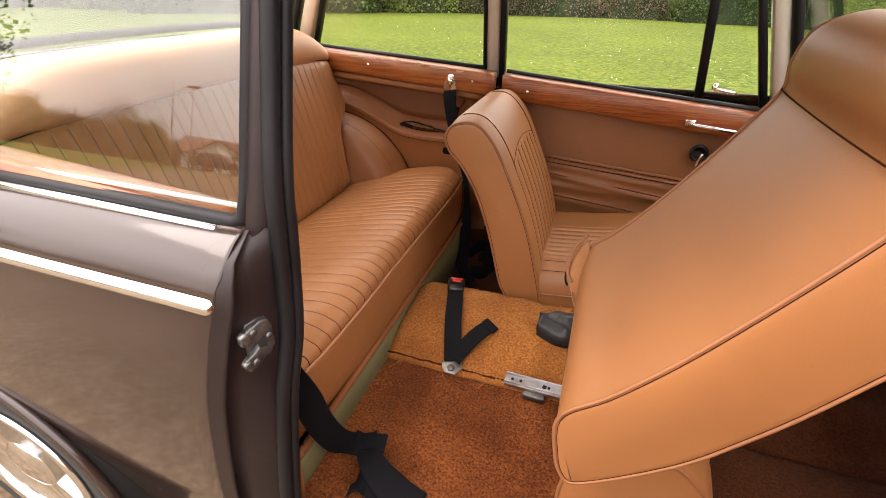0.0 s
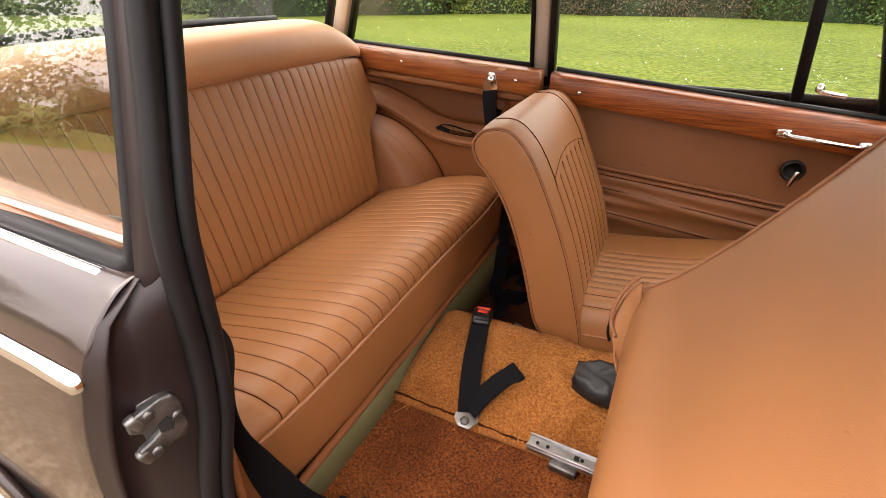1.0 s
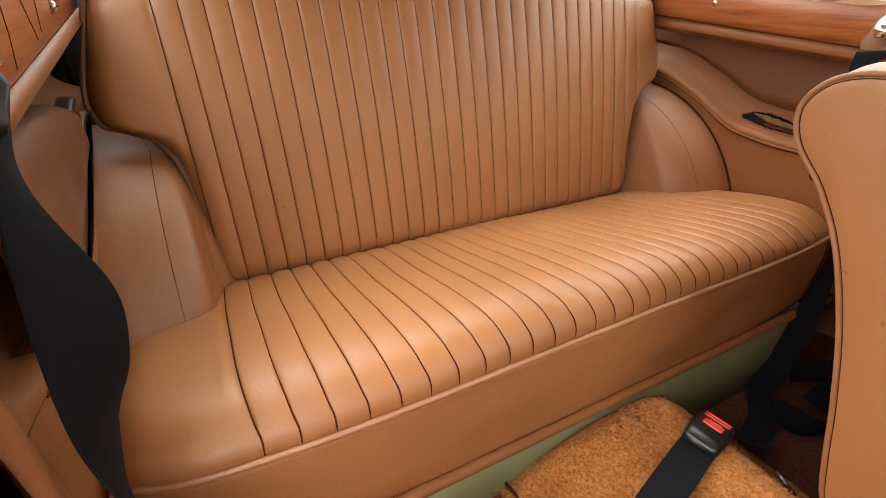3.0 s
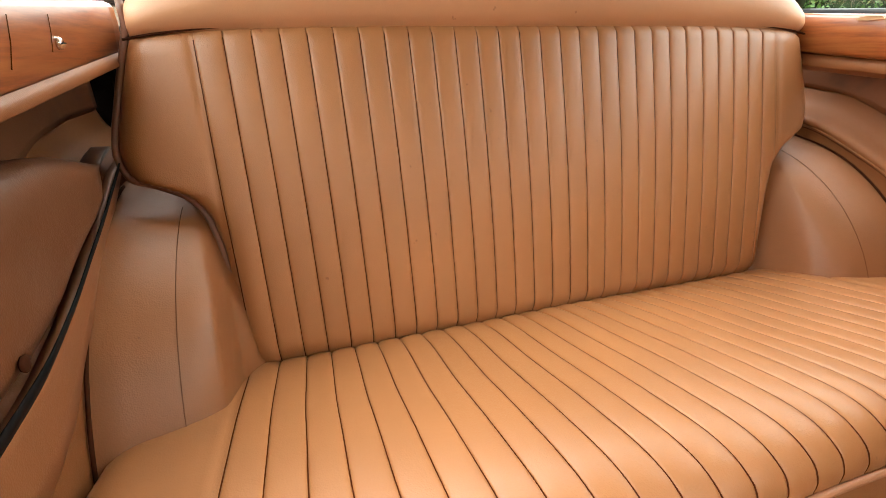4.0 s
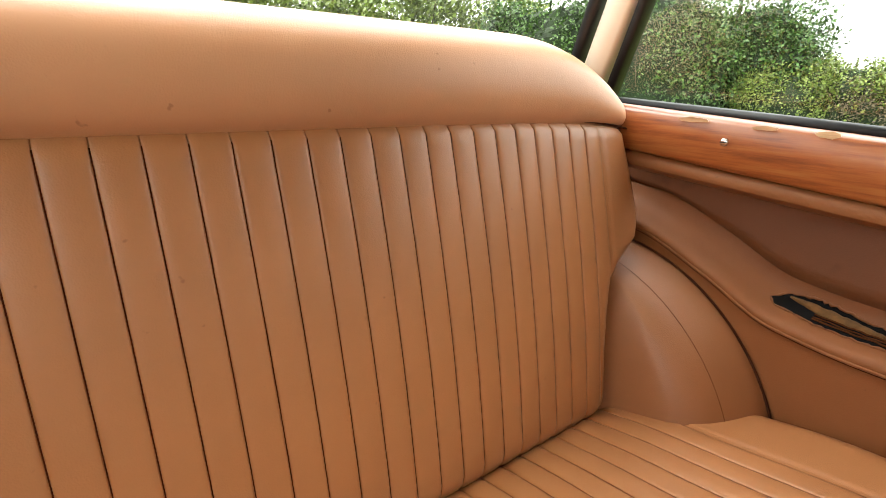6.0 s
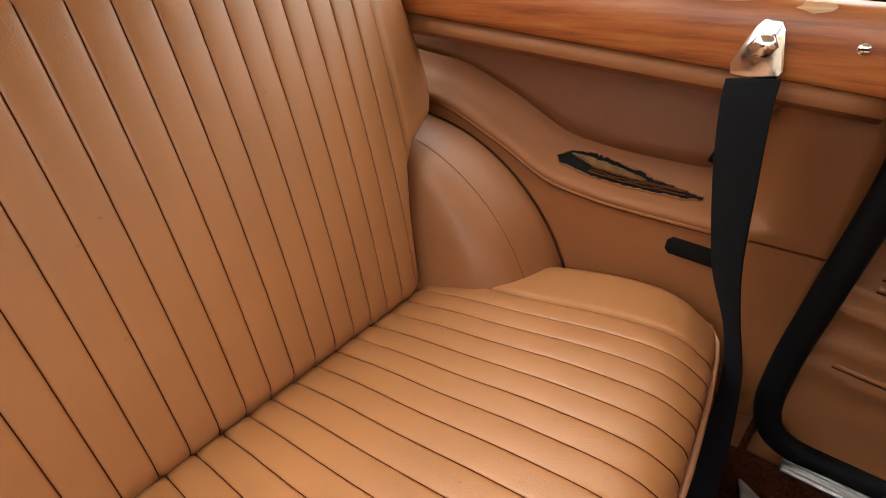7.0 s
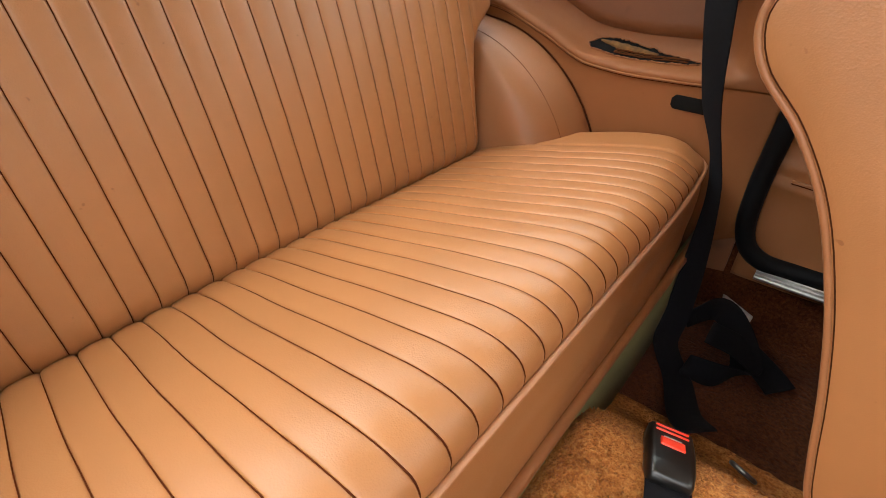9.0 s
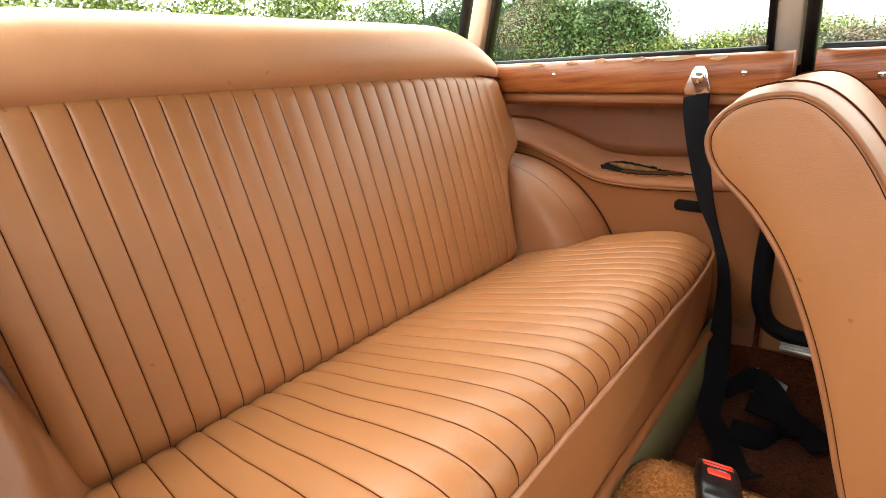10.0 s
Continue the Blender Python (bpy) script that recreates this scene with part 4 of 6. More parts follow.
rows = [[(x, y, z) for y in (lerp(-0.70, 0.70, j / 8) for j in range(9))] for x, z in ((1.46, 0.93), (1.75, 0.97), (2.3, 0.93), (2.6, 0.80), (2.65, 0.40))]
part("bonnet", thick(rows, (0, 0, -0.01)), M_PAINT, shell, "dark brown bonnet")
part("dashboard", rbox((0.20, 1.24, 0.26), 0.04, 3, Matrix.Translation((1.56, 0, 0.80))), M_WOOD, shell, "varnished wood dashboard")
part("bulkhead", rbox((0.04, 1.3, 0.6), 0.01, 1, Matrix.Translation((1.72, 0, 0.56))), M_CARPET_DARK, shell)
pane("windscreen", [(1.47, -0.60, 0.93), (1.47, 0.60, 0.93), (1.29, 0.53, 1.38), (1.29, -0.53, 1.38)], shell)

part("floor_pan", rbox((2.9, 1.28, 0.04), 0.01, 1, Matrix.Translation((0.2, 0.02, 0.225))), M_DIRT, shell)
part("near_sill", rbox((1.1, 0.09, 0.16), 0.02, 2, Matrix.Translation((1.05, -0.655, 0.295))), M_JAMB, shell, "dull brown painted door sill")
part("rear_bulkhead", rbox((0.03, 1.26, 0.72), 0.01, 1, Matrix.Translation((-0.235, 0, 0.62))), M_DIRT, shell)
# ---------- floor and tunnel ----------
rows = []
for i in range(50):
    x = lerp(0.50, 1.70, i / 49)
    rows.append([(x, y, floor_z(-0.3) + 0.003 * noise.noise((x * 9, y * 9, 0))) for y in (lerp(-0.64, -0.165, j / 24) for j in range(25))])
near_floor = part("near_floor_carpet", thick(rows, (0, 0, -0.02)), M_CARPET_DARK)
tagged(near_floor, "worn rust-orange floor carpet with dark stains", "carpet", kind="structure")
rows = []
for i in range(24):
    x = lerp(1.03, 1.70, i / 23)
    rows.append([(x, y, floor_z(-0.3) + 0.006 + 0.003 * noise.noise((x * 9, y * 9, 0))) for y in (lerp(-0.64, -0.185, j / 16) for j in range(17))])
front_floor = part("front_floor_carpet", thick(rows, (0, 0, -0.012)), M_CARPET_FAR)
tagged(front_floor, "dark brown carpet with the shade of the tipped front seat in its colour", "carpet", kind="structure")
rows = []
for i in range(40):
    x = lerp(0.47, 1.70, i / 39)
    rows.append([(x, y, 0.288 + 0.003 * noise.noise((x * 9, y * 9, 0)) + (0.085 * max(0, (y - 0.53) / 0.09) ** 2 if y > 0.53 else 0)) for y in (lerp(0.20, 0.68, j / 24) for j in range(25))])
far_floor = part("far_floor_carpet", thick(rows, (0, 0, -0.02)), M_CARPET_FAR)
tagged(far_floor, "dirty dark brown carpet with the far footwell shade in its colour", "carpet", kind="structure")
tunnel_rows = []
for i in range(90):
    x = lerp(0.515, 1.70, i / 89)
    row = []
    for j in range(61):
        y = lerp(-0.195, 0.26, j / 60)
        z = floor_z(y)
        q = max(0.0, 1 - (x - 0.515) / 0.05)
        z -= (z - 0.36) * 0.55 * q * q if z > 0.36 else 0
        z += 0.0035 * noise.noise((x * 90, y * 90, 0.5)) + 0.006 * noise.noise((x * 14, y * 14, 3.1))
        row.append((x, y, z + 0.006))
    tunnel_rows.append(row)
tunnel = thing("tunnel_carpet", "thick orange pile carpet moulded over the transmission tunnel", "carpet", kind="structure")
part("pile", thick(tunnel_rows[:42], (0, 0, -0.02)), M_CARPET, tunnel)
part("front_pile", thick(tunnel_rows[41:], (0, 0, -0.02)), M_CARPET_FAR, tunnel, "dark brown carpet over the front of the tunnel, shade in its colour")
rng = random.Random(11)
bmr = bmesh.new()
for i in range(9000):
    x, y = rng.uniform(0.52, 1.05), rng.uniform(-0.19, 0.17)
    z = floor_z(y)
    q = max(0.0, 1 - (x - 0.515) / 0.05)
    z -= (z - 0.36) * 0.55 * q * q if z > 0.36 else 0
    z += 0.006 * noise.noise((x * 14, y * 14, 3.1)) + 0.005
    h, r, a = rng.uniform(0.0015, 0.0045), rng.uniform(0.0018, 0.0034), rng.uniform(0, 6.28)
    tip = bmr.verts.new((x + rng.uniform(-0.004, 0.004), y + rng.uniform(-0.004, 0.004), z + h))
    ring = [bmr.verts.new((x + r * math.cos(a + k * 2.094), y + r * math.sin(a + k * 2.094), z - 0.002)) for k in range(3)]
    for k in range(3):
        bmr.faces.new((ring[k], ring[(k + 1) % 3], tip))
tufts = part("carpet_tufts", bmr, M_CARPET, tunnel)
tagged(tufts, kind="stuff")
pts = [(x, -0.186 + 0.004 * noise.noise((x * 30, 0, 0)), 0.392 + 0.002 * noise.noise((x * 40, 2, 0))) for x in (lerp(0.53, 1.2, i / 60) for i in range(61))]
part("edge_line", tube(pts, [0.0024 + 0.0016 * noise.noise((i * 0.9, 0, 0)) for i in range(61)], 6), M_THREAD, tunnel, "dark frayed stitched edge")
for i, (x, y) in enumerate(((0.545, -0.20), (0.70, -0.19), (0.80, -0.205), (0.575, -0.215), (0.96, -0.17))):
    a = rng.uniform(0, 3)
    pts = [(x + 0.010 * t * math.cos(a + t), y + 0.010 * t * math.sin(a + t * 1.4), 0.388 + 0.006 * math.sin(t * 2)) for t in (0, 0.6, 1.2, 1.8, 2.4)]
    part("loose_thread", tube(pts, 0.0009, 5), M_CARPET, tunnel)

rng = random.Random(17)
bmr = bmesh.new()
for i in range(70):
    x, y, r = rng.uniform(0.56, 1.02), rng.uniform(-0.60, -0.20), rng.uniform(0.0008, 0.0026)
    v = [bmr.verts.new((x + r * rng.uniform(0.6, 1.4) * math.cos(a), y + r * rng.uniform(0.5, 1.2) * math.sin(a), 0.382)) for a in (0, 1.3, 2.6, 3.9, 5.1)]
    top = bmr.verts.new((x, y, 0.382 + r))
    for k in range(5):
        bmr.faces.new((v[k], v[(k + 1) % 5], top))
tagged(part("floor_grit", bmr, M_DIRT, smooth=False), "dark crumbs of grit scattered on the floor carpet", "grit", kind="stuff")

# ---------- front seats ----------
def strap(pts, wide, n=40, width=0.046, th=0.0018):
    p = spline(pts, n)
    if isinstance(wide, list):
        w = [Vector(v) for v in spline(wide, n)]
    else:
        w = wide
    return ribbon(p, w, width, th)


SEAT_SIDE = [(0.782, 0.408), (0.752, 0.446), (0.735, 0.50), (0.716, 0.575), (0.690, 0.660), (0.657, 0.740), (0.622, 0.795), (0.587, 0.833), (0.576, 0.868), (0.592, 0.895), (0.622, 0.907), (0.655, 0.905), (0.685, 0.882), (0.714, 0.842), (0.748, 0.775), (0.786, 0.690), (0.815, 0.610), (0.838, 0.530), (0.857, 0.455), (0.868, 0.392), (0.852, 0.374), (0.815, 0.386)]


def seat_back(parent, side, y0, y1, leather, pleats=True, crown=0.011, face=(13.3, 17.6), back=0.45):
    """Backrest from a side outline (x, z) lofted across y, with a padded front, piping and flat side panels."""
    n = 96
    loop = spline([(x, 0, z) for x, z in side], n, True)
    turn = sum(loop[i].x * loop[i - 1].z - loop[i - 1].x * loop[i].z for i in range(n))
    nrm = []
    for i in range(n):
        t = loop[(i + 1) % n] - loop[i - 1]
        v = Vector((t.z, 0, -t.x)).normalized()
        nrm.append(-v if turn > 0 else v)
    k = len(side)
    w = y1 - y0
    rows = []
    cnt = 112
    p0, p1 = 13 / cnt, 90 / cnt

    def panel_top(f):
        return face[0] + 0.28 * ((f - 0.49) / 0.31) ** 2

    for j in range(cnt + 1):
        f = j / cnt
        y = lerp(y0, y1, f)
        e = min(f, 1 - f)
        puff = crown * (1 - max(0.0, 1 - e / 0.16) ** 2.2)
        row = []
        for i in range(n):
            u = i / n * k
            front = max(0.0, min(1.0, (u - 7.5) / 2.0, (k - 0.6 - u) / 1.2))
            rear = back * max(0.15, min(1.0, (u - 3.0) / 2.0))
            h = puff * max(front, rear)
            if pleats and p0 - 1e-6 <= f <= p1 + 1e-6:
                into = max(0.0, min(1.0, (u - panel_top(f)) / 0.25))
                g = ((f - p0) / (p1 - p0) * 7) % 1
                d = min(g, 1 - g)
                h += into * (0.0036 * (1 - (1 - 2 * d) ** 3) - 0.0022)
            p = loop[i] + nrm[i] * h
            row.append((p.x, y, p.z))
        rows.append(row)
    part("backrest", sheet(rows, True), leather, parent)
    for y, s in ((y0, -1), (y1, 1)):
        rim = [p + Vector((0, y, 0)) for p in loop]
        mid = [p - nrm[i] * 0.004 + Vector((0, y + s * 0.002, 0)) for i, p in enumerate(loop)]
        inner = [p - nrm[i] * 0.012 + Vector((0, y + s * 0.0035, 0)) for i, p in enumerate(loop)]
        bm = sheet([rim, mid, inner], True)
        bm.verts.ensure_lookup_table()
        bm.faces.new(bm.verts[2 * n:3 * n])
        part("side_panel", bm, leather, parent)
        part("piping", tube([p + nrm[i] * 0.0012 + Vector((0, y, 0)) for i, p in enumerate(loop)], 0.0030, 6, True), M_PIPING_DARK, parent)
        part("seam", tube([p - nrm[i] * 0.0030 + Vector((0, y + s * 0.0013, 0)) for i, p in enumerate(loop)], 0.0008, 5, True), M_THREAD, parent)
    if pleats:
        i1 = int(n * (face[1] + 0.8) / k)
        for g in range(8):
            jj = 13 + 11 * g
            i0 = int(n * (9.4 if g in (0, 7) else panel_top(jj / cnt)) / k) + 1
            part("pleat_seam", tube([Vector(rows[jj][i]) + nrm[i] * 0.0008 for i in range(i0, i1)], 0.0011, 5), M_SEAM, parent)
        top = []
        for jj in range(13, 91):
            u = panel_top(jj / cnt) * n / k
            i0 = int(u)
            top.append(Vector(rows[jj][i0]).lerp(Vector(rows[jj][i0 + 1]), u - i0) + nrm[i0] * 0.0004)
        part("seam", tube(top, 0.0008, 5), M_SEAM, parent)
    return loop, nrm


front_seat = thing("front_passenger_seat", "upright tan leather front seat with a curled pleated backrest", "car seat", "front seats")
loop, nrm = seat_back(front_seat, SEAT_SIDE, 0.112, 0.535, M_LEATHER)


def seat_cushion(parent, y0, y1, pts, leather, low=0.43, fall=0.03, panel=(15, 85), pleats=10):
    prof = spline([(x, 0, z) for x, z in pts], 30)
    rows = []
    cnt = 100
    for j in range(cnt + 1):
        f = j / cnt
        y = lerp(y0, y1, f)
        e = min(f, 1 - f)
        drop = fall * (1 - math.sqrt(max(0.0, 1 - max(0.0, 1 - e / 0.17) ** 2)))
        row = []
        for p in prof:
            h = -drop
            if panel[0] <= j <= panel[1]:
                g = ((j - panel[0]) / (panel[1] - panel[0]) * pleats) % 1
                d = min(g, 1 - g)
                h += 0.0050 * (1 - (1 - 2 * d) ** 3) - 0.003
            row.append(Vector((p.x, y, p.z + h)))
        rows.append(row)
    first = [Vector((p.x, y0 - 0.002, low)) for p in rows[0]]
    last = [Vector((p.x, y1 + 0.002, low)) for p in rows[-1]]
    part("seat_cushion", sheet([first] + rows + [last]), leather, parent)
    for g in range(pleats + 1):
        jj = panel[0] + round((panel[1] - panel[0]) / pleats * g)
        part("pleat_seam", tube([p + Vector((0, 0, 0.0009)) for p in rows[jj][:24]], 0.0010, 5), M_SEAM, parent)
    for row in (rows[0], rows[-1]):
        part("piping", tube([p + Vector((0, 0, 0.001)) for p in row], 0.0034, 6), M_PIPING_DARK, parent)


seat_cushion(front_seat, 0.116, 0.56, [(0.815, 0.526), (0.845, 0.533), (0.90, 0.539), (1.0, 0.552), (1.15, 0.580), (1.26, 0.590), (1.31, 0.575), (1.325, 0.54), (1.32, 0.45)], M_LEATHER, 0.365, 0.088, (6, 60), 9)
part("seat_base", rbox((0.44, 0.40, 0.16), 0.02, 2, Matrix.Translation((1.08, 0.335, 0.372))), M_VINYL, front_seat)
for y in (0.15, 0.50):
    part("runner", rbox((0.45, 0.03, 0.10), 0.006, 2, Matrix.Translation((1.05, y, 0.342))), M_STEEL, front_seat, "grey steel seat runner")

TIP = 0.014
tipped = thing("front_driver_seat", "tan leather front seat tipped forward showing its smooth back", "car seat", "front seats")
TIP_SIDE = [(x + TIP, z) for x, z in [(0.985, 0.592), (0.964, 0.598), (0.950, 0.640), (0.946, 0.712), (1.000, 0.768), (1.062, 0.846), (1.125, 0.940), (1.178, 1.026), (1.200, 1.070), (1.198, 1.110), (1.216, 1.157), (1.270, 1.176), (1.335, 1.150), (1.345, 1.075), (1.300, 0.985), (1.245, 0.900), (1.192, 0.811), (1.150, 0.750), (1.105, 0.692), (1.045, 0.636)]]
tl, tn = seat_back(tipped, TIP_SIDE, -0.542, -0.075, M_LEATHER, False, 0.012, back=0.15)
pts = []
for j in range(31):
    y = lerp(-0.540, -0.077, j / 30)
    pts.append((1.196 + TIP - 0.010 * math.sin(math.pi * j / 30) ** 0.5, y, 1.068))
part("cross_seam", tube(pts, 0.0013, 6), M_THREAD, tipped)
line = [(0.962, -0.078, 0.742), (0.946, -0.098, 0.730), (0.934, -0.125, 0.705), (0.934, -0.150, 0.688), (0.946, -0.176, 0.682)]
edge = spline(line, 20)
rows = []
for i, p in enumerate(edge):
    f = i / 19
    root = Vector((0.972, p.y - lerp(0.030, 0.085, f), p.z - lerp(0.030, 0.016, f)))
    rows.append([p.lerp(root, t) + Vector((-0.010 * math.sin(math.pi * t) * (0.4 + 0.6 * f), 0, 0.004 * math.sin(math.pi * t))) for t in (0, 0.12, 0.25, 0.4, 0.55, 0.7, 0.85, 1)])
part("loose_flap", thick(rows, (0.003, 0, -0.001)), M_LEATHER, tipped, "torn loose corner of leather")
part("tear", thick([[p + Vector((-0.0035 - 0.002 * k, -0.004 - 0.007 * k, -0.004)) for k in (0, 1)] for p in edge[9:18]], (-0.001, 0, 0)), M_TORN_GAP, tipped, "dark tear behind the piping", smooth=False)
part("flap_piping", tube(spline([(x - 0.004, y + 0.004, z + 0.008) for x, y, z in line], 24), 0.0030, 6), M_PIPING_DARK, tipped)
seat_cushion(tipped, -0.485, -0.095, [(0.985, 0.43), (0.982, 0.52), (1.00, 0.585), (1.06, 0.63), (1.13, 0.64), (1.19, 0.58), (1.21, 0.48), (1.20, 0.41)], M_LEATHER, 0.42)
part("hinge_foot", rbox((0.05, 0.36, 0.07), 0.01, 2, Matrix.Translation((1.20, -0.29, 0.412))), M_STEEL, tipped, "grey steel hinge foot")

# runner left on the floor, flap and tab
rail = thing("seat_runner", "dull zinc steel seat runner screwed to the carpet", "seat runner")
rm = Matrix.Translation((0.925, -0.192, 0.404)) @ pose(0, 0, 0, 8, -3, -4)
part("channel", rbox((0.185, 0.030, 0.012), 0.002, 2, rm), M_ALLOY, rail)
for dx in (-0.008, 0.008):
    part("flange", rbox((0.185, 0.004, 0.017), 0.001, 1, rm @ Matrix.Translation((0, dx * 1.5, 0.004))), M_ALLOY, rail)
for dx in (-0.075, -0.055, 0.01, 0.05):
    part("hole", lathe([(0.0035, 0), (0.0035, 0.002), (0.001, 0.002)], 10, rm @ Matrix.Translation((dx, 0, 0.005))), M_DIRT, rail)
part("square_hole", rbox((0.009, 0.009, 0.003), 0, 1, rm @ Matrix.Translation((0.0, 0, 0.006))), M_DIRT, rail, smooth=False)
part("bracket", rbox((0.05, 0.02, 0.018), 0.002, 1, rm @ Matrix.Translation((-0.02, -0.018, -0.012))), M_STEEL, rail)

rows = []
for i in range(15):
    f = i / 14
    x = lerp(0.880, 1.010, f)
    wid = 0.052 * math.sin(math.pi * (0.12 + 0.80 * f)) ** 0.6
    rows.append([(x + 0.004 * noise.noise((i * 0.6, j * 0.7, 2)), -0.030 + wid * math.cos(a), 0.452 + (0.042 + 0.012 * noise.noise((f * 5, j * 0.8, 1))) * math.sin(a) * (1.1 - 0.5 * abs(f - 0.55))) for j, a in enumerate(lerp(-0.25, math.pi + 0.25, k / 18) for k in range(19))])
gaiter = tagged(part("handbrake_gaiter", sheet(rows, True, True), M_GAITER), "crumpled dark grey leather gaiter on the tunnel carpet", "gaiter")

# ---------- seat belts ----------


def anchor(parent, at, m3):
    plate = [(-0.019, -0.022), (-0.023, -0.012), (-0.012, 0.022), (-0.007, 0.029), (0.007, 0.029), (0.012, 0.022), (0.023, -0.012), (0.019, -0.022)]
    m = Matrix.Translation(at) @ m3
    ob = part("anchor_plate", prism(plate, 0.004, 0.001, m), M_CHROME, parent, "chrome anchor plate")
    part("bolt", lathe([(0.012, 0.003), (0.012, 0.009), (0.009, 0.013), (0.001, 0.014)], 6, m @ Matrix.Translation((0, 0.008, 0))), M_CHROME, ob)
    return ob


belt_far = thing("rear_seat_belt", "black seat belt hanging from chrome anchor on wood capping", "seat belt", "seat belts")
anchor(belt_far, (0.447, 0.5435, 0.914), pose(0, 0, 0, 90, 4, 0).to_3x3().to_4x4())
part("webbing", strap([(0.447, 0.538, 0.892), (0.450, 0.528, 0.865), (0.461, 0.522, 0.80), (0.482, 0.518, 0.70), (0.512, 0.511, 0.62), (0.530, 0.503, 0.55), (0.541, 0.47, 0.44), (0.545, 0.44, 0.35), (0.548, 0.40, 0.312), (0.59, 0.34, 0.300), (0.62, 0.25, 0.33), (0.645, 0.19, 0.375)],
     [(1, -0.1, 0), (1, -0.15, 0), (1, -0.30, 0), (1, -0.5, 0), (1, -0.45, 0), (1, -0.1, 0), (0.8, 0.5, 0), (0.8, 0.5, 0.2), (0.6, 0.8, 0), (0.7, 0.7, 0), (0.8, 0.5, 0.2), (0.8, 0.5, 0.3)], 70, [curve1([(0, 0.046), (0.16, 0.045), (0.27, 0.036), (0.36, 0.020), (0.45, 0.022), (0.58, 0.042), (1, 0.046)], i / 69) for i in range(70)]), M_BELT, belt_far)
part("tongue_loop", strap([(0.56, 0.46, 0.33), (0.60, 0.50, 0.35), (0.64, 0.49, 0.325), (0.67, 0.43, 0.305), (0.64, 0.38, 0.31), (0.59, 0.36, 0.32)], [(0.2, 0.1, 1), (0.3, 0.4, 1), (0.5, 0.6, 0.6), (0.8, 0.5, 0.3), (0.5, 0.5, 0.7), (0.2, 0.1, 1)], 36), M_BELT, belt_far)
part("loose_end", strap([(0.60, 0.46, 0.325), (0.655, 0.46, 0.318), (0.70, 0.44, 0.306), (0.725, 0.42, 0.300)], (0.3, 1, 0.15), 16, 0.052), M_BELT, belt_far)
tg = Matrix.Translation((0.613, 0.558, 0.311)) @ pose(0, 0, 0, 14, 8, -35) @ Matrix.Scale(1.35, 4)
part("steel_hook", join(prism([(-0.03, 0.012), (0.02, 0.020), (0.03, 0.004), (0.012, 0.002), (0.006, -0.024), (-0.006, -0.026), (-0.008, -0.004)], 0.004, 0.0008, tg), tube([tg @ Vector(p) for p in ((0.012, -0.006, 0.004), (0.030, -0.006, 0.008), (0.034, -0.020, 0.008), (0.020, -0.026, 0.006))], 0.004, 8)), M_GALV, belt_far, "bent zinc steel hook")

stalk = thing("rear_belt_buckle", "black belt buckle with red release button on a webbing stalk", "belt buckle")
part("webbing", strap([(0.700, -0.178, 0.404), (0.687, -0.140, 0.428), (0.670, -0.085, 0.453), (0.655, -0.025, 0.466), (0.644, 0.015, 0.464), (0.637, 0.040, 0.455)], (1, 0.25, 0.0), 30, 0.043), M_BELT, stalk)
part("folded_tail", strap([(0.700, -0.176, 0.408), (0.722, -0.140, 0.432), (0.748, -0.105, 0.453), (0.772, -0.078, 0.464)], (0.85, -0.5, 0.1), 20), M_BELT, stalk)
part("tail_hem", rbox((0.048, 0.020, 0.006), 0.002, 2, Matrix.Translation((0.767, -0.086, 0.463)) @ pose(0, 0, 0, 20, 0, -42)), M_BELT, stalk)
pm = Matrix.Translation((0.701, -0.190, 0.397)) @ pose(0, 0, 0, 14, 0, 6)
pl = part("floor_plate", prism([(-0.022, 0.018), (-0.024, -0.002), (-0.012, -0.018), (0.012, -0.020), (0.026, -0.002), (0.022, 0.018)], 0.004, 0.001, pm), M_ALLOY, stalk, "zinc floor plate")
part("bolt", lathe([(0.010, 0.003), (0.010, 0.007), (0.006, 0.010), (0.001, 0.0105)], 6, pm @ Matrix.Translation((0, -0.006, 0))), M_STEEL, pl)
bmx = Matrix.Translation((0.630, 0.066, 0.4535)) @ pose(0, 0, 0, -16, 5, 14)
shell_rows = []
for f, w, t in ((-0.042, 0.019, 0.006), (-0.039, 0.021, 0.010), (-0.020, 0.0235, 0.0125), (0.015, 0.0245, 0.0135), (0.036, 0.0235, 0.0125), (0.041, 0.021, 0.010), (0.0425, 0.018, 0.007)):
    shell_rows.append([bmx @ Vector((a * w, f, b * t)) for a, b in ((-1, -0.6), (-1, 0.6), (-0.88, 0.92), (-0.7, 1), (0.7, 1), (0.88, 0.92), (1, 0.6), (1, -0.6), (0.85, -1), (-0.85, -1))])
bk = part("buckle_body", sheet(shell_rows, True, True), M_PLASTIC, stalk)
part("release_button", rbox((0.025, 0.013, 0.005), 0.0015, 2, bmx @ Matrix.Translation((0.0, 0.006, 0.0125))), M_RED, bk, "red release button")
for dy in (0.024, 0.032):
    part("red_rib", rbox((0.034, 0.0022, 0.004), 0.0008, 1, bmx @ Matrix.Translation((0, dy, 0.0128))), M_RED, bk, "thin red rib")
part("writing_bar", rbox((0.018, 0.0018, 0.001), 0, 1, bmx @ Matrix.Translation((0, 0.0145, 0.0136))), M_POSTGREY, bk, "pale grey bar of unreadable writing", smooth=False)
clip = Matrix.Translation((0.703, 0.166, 0.376)) @ pose(0, 0, 0, -50, 0, -20)
part("steel_eye", tube([clip @ Vector((0.014 * math.cos(a), 0.020 * math.sin(a), 0)) for a in (2 * math.pi * i / 24 for i in range(24))], 0.003, 8, True), M_STEEL, stalk, "zinc steel eye")

